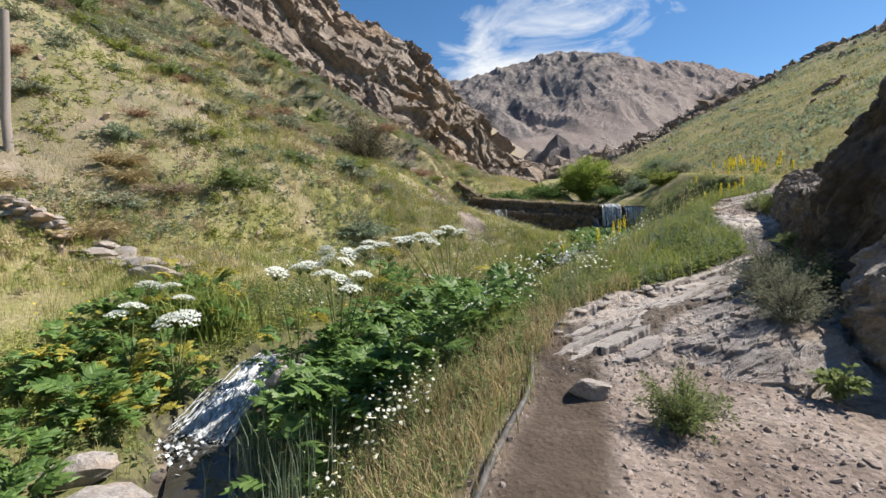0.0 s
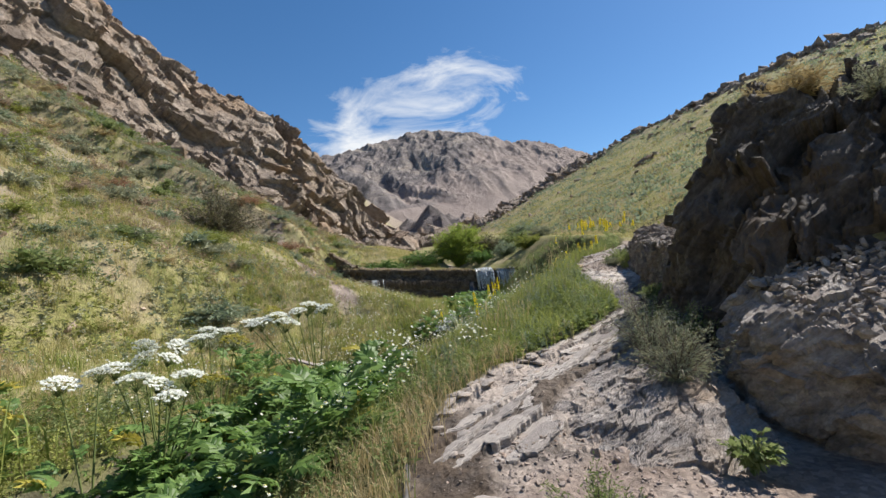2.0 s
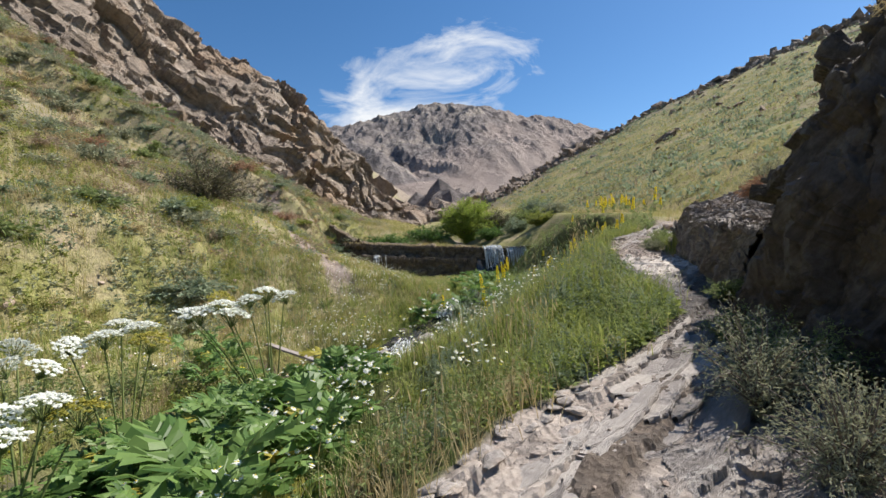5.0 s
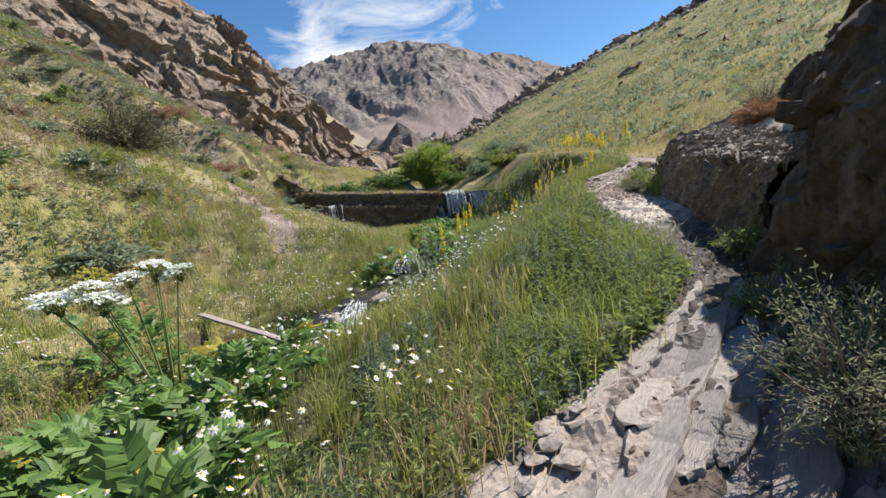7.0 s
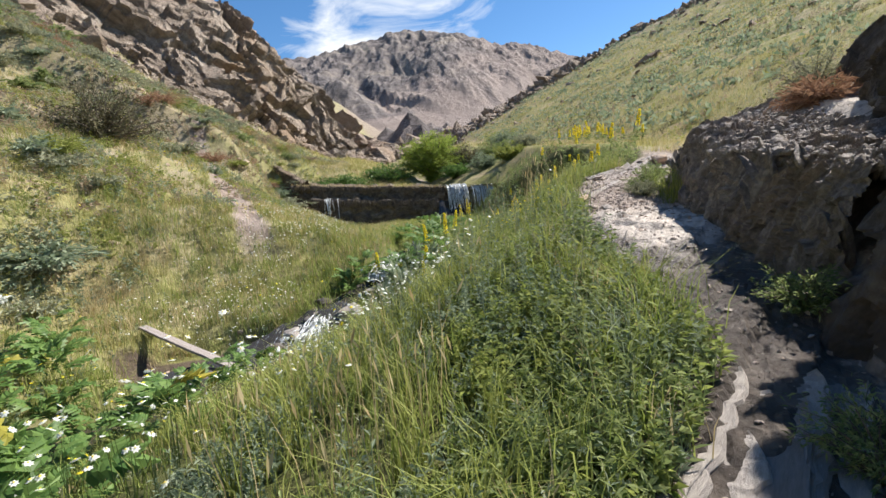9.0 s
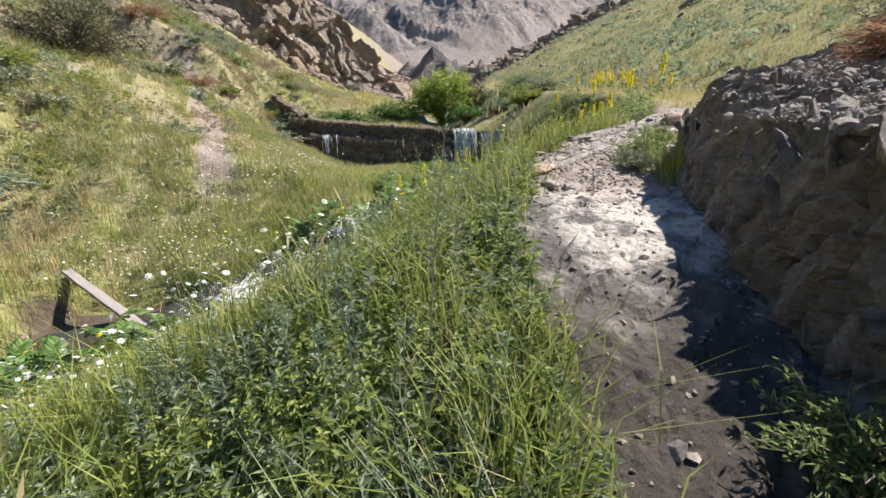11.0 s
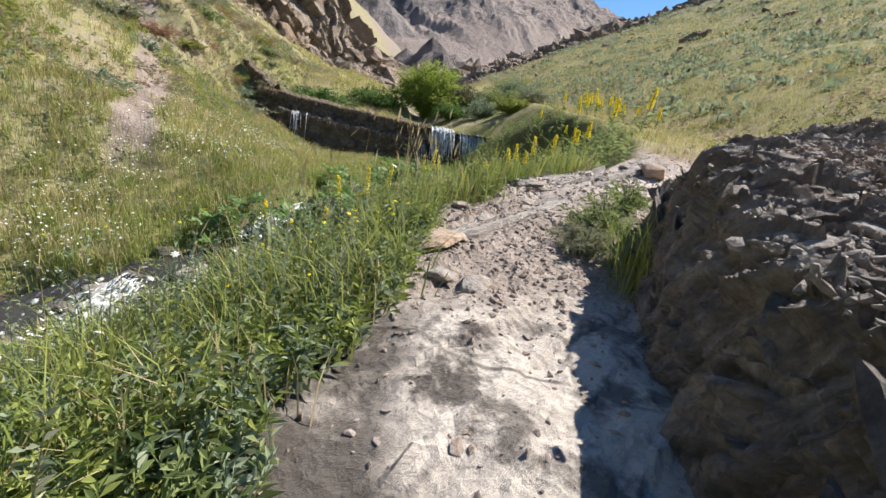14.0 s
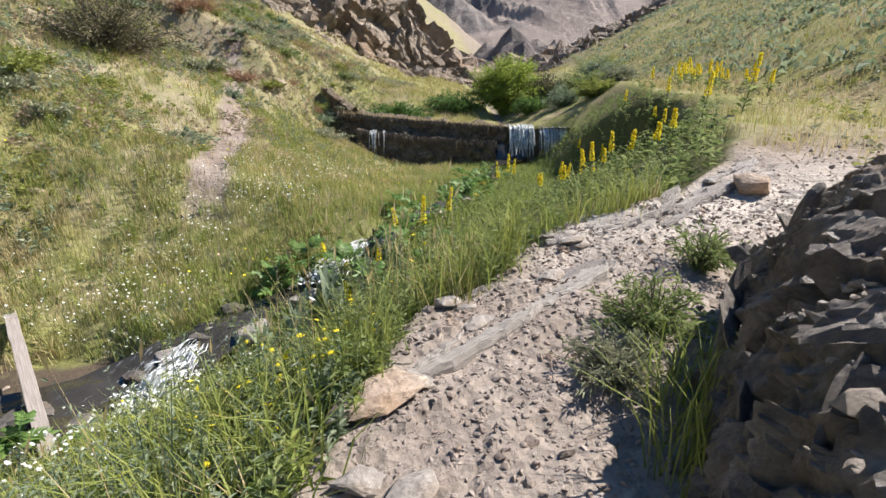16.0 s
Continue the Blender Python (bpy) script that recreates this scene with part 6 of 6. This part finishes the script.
# bits of dry wall and bedrock on the left slope
for i in range(34):
    row = i % 3
    a = -9.7 - (i // 3) * 0.14 + q.normal() * 0.05
    s = q.uniform(0.16, 0.26)
    zz = float(land(np.array([a]), np.array([11.8]))[0])
    stone("wall_stone", a, 11.8 + q.normal() * 0.06, (s * 1.2, s, 0.11), 200 + i, "flat stone of a crumbling dry wall", q.normal() * 14, 0.1, TAN if i % 4 == 0 else STONE, (0, 0), zz - 0.05 + row * 0.17, "stones of the dry wall")
for i in range(26):
    a, b = -6.4 - q.uniform(0, 2.8), 11.5 + q.normal() * 0.35
    s = q.uniform(0.14, 0.40)
    stone("slope_stone", a, b + (a + 6.4) * -0.2, (s * 1.5, s, s * 0.5), 260 + i, "grey weathered stone bedded in the slope", q.uniform(-30, 30), 0.3, None, (0, 0), None, "stones on the left slope")
# slabs broken off along the rim of the rock
for i in range(44):
    y = q.choice((q.uniform(4.6, 6.2), q.uniform(9.2, 13)))
    x = float(np.interp(y, RIM[:, 0], RIM[:, 1])) + abs(q.normal(0.12, 0.22))
    s = q.uniform(0.03, 0.075)
    stone("rim_slab", x, y, (s * 1.7, s, s * 0.42), 330 + i, "flat grey slab broken from the layered rock", 33 + q.normal() * 14, 0.25, STONE, (q.normal() * 6, q.normal() * 6), None, "broken slabs along the rim")


# the bedrock of the way breaks into long flat beds, one lying over the next
def bed_mesh(seed):
    """A long bed of rock, snapped into steps along its front, with a worn upper edge."""
    q = np.random.default_rng(seed)
    n = 22
    x = np.linspace(-1, 1, n)
    front = np.interp(x, np.sort(q.uniform(-1, 1, 9)), q.uniform(-1.0, -0.6, 9)) + q.normal(0, 0.07, n)
    ends = 1 - np.abs(x) ** 6 * 0.7
    front, back = front * ends, np.full(n, 1.0) * ends
    tip = 0.12 * q.normal(0, 1, n).cumsum() / 3
    low = np.stack([x, front * 1.05, 0 * x - 1.0], -1)
    lip = np.stack([x, front, 0.75 + tip * 0.5], -1)
    top = np.stack([x, front + 0.14, 1.0 + tip], -1)
    end = np.stack([x, back, 0.55 + 0 * x], -1)
    deep = np.stack([x, back, 0 * x - 1.0], -1)
    V = np.concatenate([low, lip, top, end, deep])
    k = np.arange(n - 1)
    T = []
    for j in range(4):
        o = j * n
        T += [np.stack([o + k, o + k + 1, o + n + k + 1], -1), np.stack([o + k, o + n + k + 1, o + n + k], -1)]
    return raw_mesh("bed_slab", V, np.concatenate(T), BEDROCK, False)


bd = Mat("bedrock_slab", 0.9, spec=0.25)
bc = bd.ramp(bd.rand(), (0.0, (0.27, 0.24, 0.22)), (0.5, (0.38, 0.34, 0.31)), (1.0, (0.48, 0.43, 0.385)))
bc = bd.mix(0.8, bc, bd.ramp(bd.noise(3.5, 9, 0.75), (0.3, 0.6), (0.65, 1.15)), "MULTIPLY")
bd.color(bc).bump(bd.noise(6.0, 9, 0.75), 0.8, 0.03)
BEDROCK = bd.m
bedrock = empty("bedrock", pose(0, 0, 0), "pale layered bedrock broken into long flat beds", "bedrock", kind="structure")
BEDS = [bed_mesh(700 + i) for i in range(14)]
q = np.random.default_rng(17)
made = 0
while made < 110:
    y = q.uniform(4.5, 6.9)
    xr, xf = float(np.interp(y, RIM[:, 0], RIM[:, 1])), float(np.interp(y, FOOT[:, 0], FOOT[:, 1]))
    x = q.uniform(xr, xf)
    if x > xf - 0.1 or x < xr + 0.1:
        continue
    row = round((-x * 0.545 + y * 0.839) / 0.13) * 0.13
    off = row - (-x * 0.545 + y * 0.839)
    x, y = x - 0.545 * off, y + 0.839 * off
    ln, wd, th = q.uniform(0.25, 0.62), q.uniform(0.07, 0.12), q.uniform(0.05, 0.075)
    ends = [float(land(np.array([x + sg * ln * 0.839]), np.array([y + sg * ln * 0.545]))[0]) for sg in (-1, 1)]
    mid = float(land(np.array([x]), np.array([y]))[0])
    ob = part("bed_slab", BEDS[int(q.integers(14))], bedrock)
    ob.matrix_world = pose(x, y, min(mid, sum(ends) / 2) - th + q.uniform(0.0, 0.03), q.normal(7, 2), -math.degrees(math.atan2(ends[1] - ends[0], 2 * ln)), 33 + q.normal() * 2) @ Matrix.Diagonal((ln, wd, th, 1))
    made += 1


for i in range(34):
    y = q.uniform(10.5, 13.2)
    x = float(np.interp(y, RIM[:, 0], RIM[:, 1])) + abs(q.normal(0.1, 0.45))
    ln, wd, th = q.uniform(0.2, 0.5), q.uniform(0.06, 0.12), q.uniform(0.05, 0.09)
    ob = part("bed_slab", BEDS[int(q.integers(14))], bedrock)
    ob.matrix_world = pose(x, y, float(land(np.array([x]), np.array([y]))[0]) - th + q.uniform(-0.01, 0.025), q.normal(3, 3), -q.uniform(6, 10), 34 + q.normal() * 6) @ Matrix.Diagonal((ln, wd, th, 1))


def rubble(name, place, sizes, mat, seed, label):
    """Countless small broken stones in one sheet."""
    q = np.random.default_rng(seed)
    kinds = [stone_points(900 + i, (1.2, 0.85, 0.6), ICO2_V, 9, 0.0) for i in range(8)]
    V, n = [], len(place)
    for i in range(n):
        m = np.array(Euler((q.normal() * 0.6, q.normal() * 0.6, q.uniform(0, 6.28))).to_matrix())
        V.append(kinds[i % 8] @ m.T * sizes[i] + place[i])
    o = np.arange(n)[:, None, None] * len(ICO2_V)
    return stuff(name, (np.concatenate(V), (o + ICO2_T[None]).reshape(-1, 3)), mat, label, "rubble")


def gravel_spots(n, keep, y0, y1, seed):
    q = np.random.default_rng(seed)
    y = q.uniform(y0, y1, n)
    x = np.interp(y, RIM[:, 0], RIM[:, 1]) + q.uniform(-0.1, 2.4, n)
    ok = q.random(n) < keep(x, y)
    x, y = x[ok], y[ok]
    return np.stack([x, y, land(x, y)], -1)


P = gravel_spots(36000, lambda x, y: (0.12 + 0.88 * smooth(9.4, 10.2, y) * smooth(13, 12, y)) * np.where(x < np.interp(y, FOOT[:, 0], FOOT[:, 1]) + 0.3, 1, 0), 4, 14, 3)
rubble("slab_gravel", P, np.random.default_rng(4).gamma(1.5, 0.0040, len(P)) + 0.003, BROWNSTONE, 5, "loose brown stone chips on the path")
P = gravel_spots(7500, lambda x, y: 0.7 * (1 - masks(x, y)[3]), -0.5, 4.6, 13)
rubble("path_gravel", P, np.random.default_rng(14).gamma(1.5, 0.006, len(P)) + 0.004, BROWNSTONE, 15, "fine brown gravel on the trodden path")
q = np.random.default_rng(8)
n = 9000
f, g2 = q.random(n), q.random(n)
c0, b0 = resample(led_crest, 60), resample(led_back, 60)
i0 = (f * 59).astype(int)
P = c0[i0] * (1 - g2[:, None] * 0.8) + b0[i0] * g2[:, None] * 0.8 + np.stack([q.normal(0, 0.05, n), q.normal(0, 0.05, n), 0.03 + 0 * f], -1)
rubble("ledge_rubble", P, q.gamma(1.3, 0.0062, n) + 0.004, STONE, 9, "sharp grey rubble on the ledge top")
n = 900
c0, b0 = resample(bl_crest, 60), resample(bl_back, 60)
i0 = (q.random(n) * 59).astype(int)
g2 = q.random(n)[:, None]
P = c0[i0] * (1 - g2 * 0.6) + b0[i0] * g2 * 0.6 + (0, 0, 0.03)
rubble("boulder_gravel", P, q.gamma(2.0, 0.01, n) + 0.006, STONE, 10, "stone chips lying on the boulder")
for i, (a, b, z0, sz) in enumerate([(7.3, 9.85, 2.06, (0.24, 0.05, 0.11)), (7.5, 9.95, 2.12, (0.3, 0.05, 0.12)), (7.65, 10.05, 2.16, (0.34, 0.06, 0.13)), (7.85, 10.2, 2.2, (0.28, 0.05, 0.10))]):
    stone("leaning_plate", a, b, sz, 501 + i, "dark thin plate of rock leaning on the ledge", 44 + 5 * math.sin(i * 2.1), 0.25, LEDGE_ROCK, (-32 + 6 * math.cos(i), 10), z0, "leaning plates on the ledge")
for i in range(56):
    f0 = q.random() * 0.6
    f1 = abs(q.normal(0.0, 0.22))
    p0 = resample(led_crest, 60)[int(f0 * 59)] * (1 - f1) + resample(led_back, 60)[int(f0 * 59)] * f1
    s = q.uniform(0.025, 0.075)
    stone("ledge_block", p0[0], p0[1], (s * 1.3, s, s * 0.55), 520 + i, "sharp pale block on the ledge's edge", q.uniform(0, 360), 0.2, STONE, (q.normal() * 15, q.normal() * 15), p0[2], "blocks on the ledge")
# thin plates standing out of the ledge's crest and face
lc, lm, lb = resample(led_crest, 100), resample(led_mid, 100), resample(led_base, 100)
for i in range(50):
    k = int(q.uniform(0, 72))
    if i % 5 < 3:
        p0, tall = lc[k] + (q.uniform(-0.04, 0.16), 0, -0.03), q.uniform(0.05, 0.13)
    else:
        f1 = q.random()
        p0, tall = (lm[k] if q.random() < 0.5 else lc[k]) * f1 + lb[k] * (1 - f1) + (0.02, 0, 0), q.uniform(0.10, 0.24)
    stone("ledge_plate", p0[0], p0[1], (q.uniform(0.06, 0.15), q.uniform(0.02, 0.045), tall), 700 + i, "sharp upright plate of layered rock in the ledge", 30 + q.normal() * 16, 0.33, LEDGE_ROCK, (q.normal(-12, 12), q.normal(0, 16)), p0[2], "upright plates of the ledge")
# rocks along the skyline of the spur and below the cliff
n = 1800
a = q.uniform(25, 100, n)
cutl = np.where(a < 60, 85 + (a - 25) * 0.28, 95 - (a - 60) * 0.92)
b = cutl - np.abs(q.normal(0, 3.5, n)) + 1.2
rubble("ridge_rocks", np.stack([a, b, land(a, b) + 0.2], -1), q.gamma(1.6, 0.24, n) + 0.2, CLIFF, 11, "brown rocks along the skyline of the spur")
n = 3200
a, b = q.uniform(16, 100, n), q.uniform(18, 94, n)
dd = a - way_at(b)[0]
ok = (dd > 6) & (dd < 76) & (q.random(n) < 0.12 + 0.88 * smooth(25, 65, dd + 14 * fbm(a / 12, b / 12, 6, 3)))
a, b = a[ok], b[ok]
rubble("spur_rocks", np.stack([a, b, land(a, b)], -1), q.gamma(1.4, 0.16, len(a)) + 0.08, CLIFF, 18, "brown stones strewn over the upper slope")
n = 1500
y = q.uniform(9, 60, n)
x = stream_at(y)[0] - q.uniform(2, 30, n)
rubble("slope_scree", np.stack([x, y, land(x, y)], -1), q.gamma(1.5, 0.035, n) + 0.02, TAN, 12, "pale stones scattered over the slope")
n = 2200
a = q.uniform(-8, 60, n)
b = q.uniform(86, 135, n)
rubble("valley_rocks", np.stack([a, b, np.maximum(land(a, b), 8) + 0.2], -1), q.gamma(1.5, 0.5, n) + 0.3, CLIFF, 16, "brown boulders where the valley closes")

n = 1100
i0 = (q.random(n) * 199).astype(int)
P = resample(cliff_base, 200)[i0] + np.stack([q.normal(0.8, 1.6, n), -np.abs(q.normal(1.0, 2.2, n)), 0 * i0], -1)
P[:, 2] = land(P[:, 0], P[:, 1])
rubble("cliff_scree", P, q.gamma(1.5, 0.20, n) + 0.10, CLIFF, 19, "brown broken rock heaped along the cliff's foot")


def beam(name, a, b, width, thick, mat, seed):
    """A sawn plank with worn, slightly uneven edges from a to b."""
    a, b = Vector(a), Vector(b)
    ln = (b - a).length
    bm = bmesh.new()
    bmesh.ops.create_cube(bm, size=1.0)
    bmesh.ops.scale(bm, vec=(ln, width, thick), verts=bm.verts)
    bmesh.ops.subdivide_edges(bm, edges=[e for e in bm.edges if abs(e.verts[0].co.x - e.verts[1].co.x) > ln * 0.5], cuts=14)
    bmesh.ops.bevel(bm, geom=[e for e in bm.edges], offset=min(width, thick) * 0.10, segments=1, affect="EDGES")
    for v in bm.verts:
        v.co.y += 0.012 * noise.noise(Vector((v.co.x * 2.0, seed, 0)))
        v.co.z += 0.010 * noise.noise(Vector((v.co.x * 1.6, seed, 5))) + 0.004 * noise.noise(v.co * 9)
    me = bpy.data.meshes.new(name)
    bm.to_mesh(me)
    bm.free()
    me.materials.append(mat)
    ob = new(name, me)
    ob.matrix_world = Matrix.Translation((a + b) / 2) @ (b - a).to_track_quat("X", "Z").to_matrix().to_4x4()
    return ob


tagged(beam("plank", (-0.85, 16.2, -0.50), (1.75, 13.3, -1.02), 0.16, 0.05, WOOD, 3.0), "weathered grey plank laid across the stream", "plank")
zz = float(land(np.array([-11.8]), np.array([14.0]))[0])
V, Q = tube(np.array([(-13.0, 14.0, zz - 0.4), (-13.05, 14.0, zz + 1.5), (-12.95, 14.02, zz + 3.0), (-12.85, 14.02, zz + 4.6)]), (0.13, 0.12, 0.115, 0.105), 10)
tagged(new("wooden_pole", raw_mesh("wooden_pole", V, Q, WOOD)), "dark weathered wooden pole standing on the slope", "pole")
k = np.linspace(0, 1, 24)
hx = np.interp(k, (0, 0.45, 0.8, 1), (-0.35, 0.32, 0.80, 0.90)) + 0.02 * np.sin(k * 9)
hy = np.interp(k, (0, 0.45, 0.8, 1), (0.9, 2.62, 4.05, 4.5))
hz = land(hx, hy) + 0.03
V, Q = tube(np.stack([hx, hy, hz], -1), np.full(24, 0.024), 10)
tagged(new("water_pipe", raw_mesh("water_pipe", V, Q, PIPE)), "dusty black plastic water pipe along the path", "pipe")
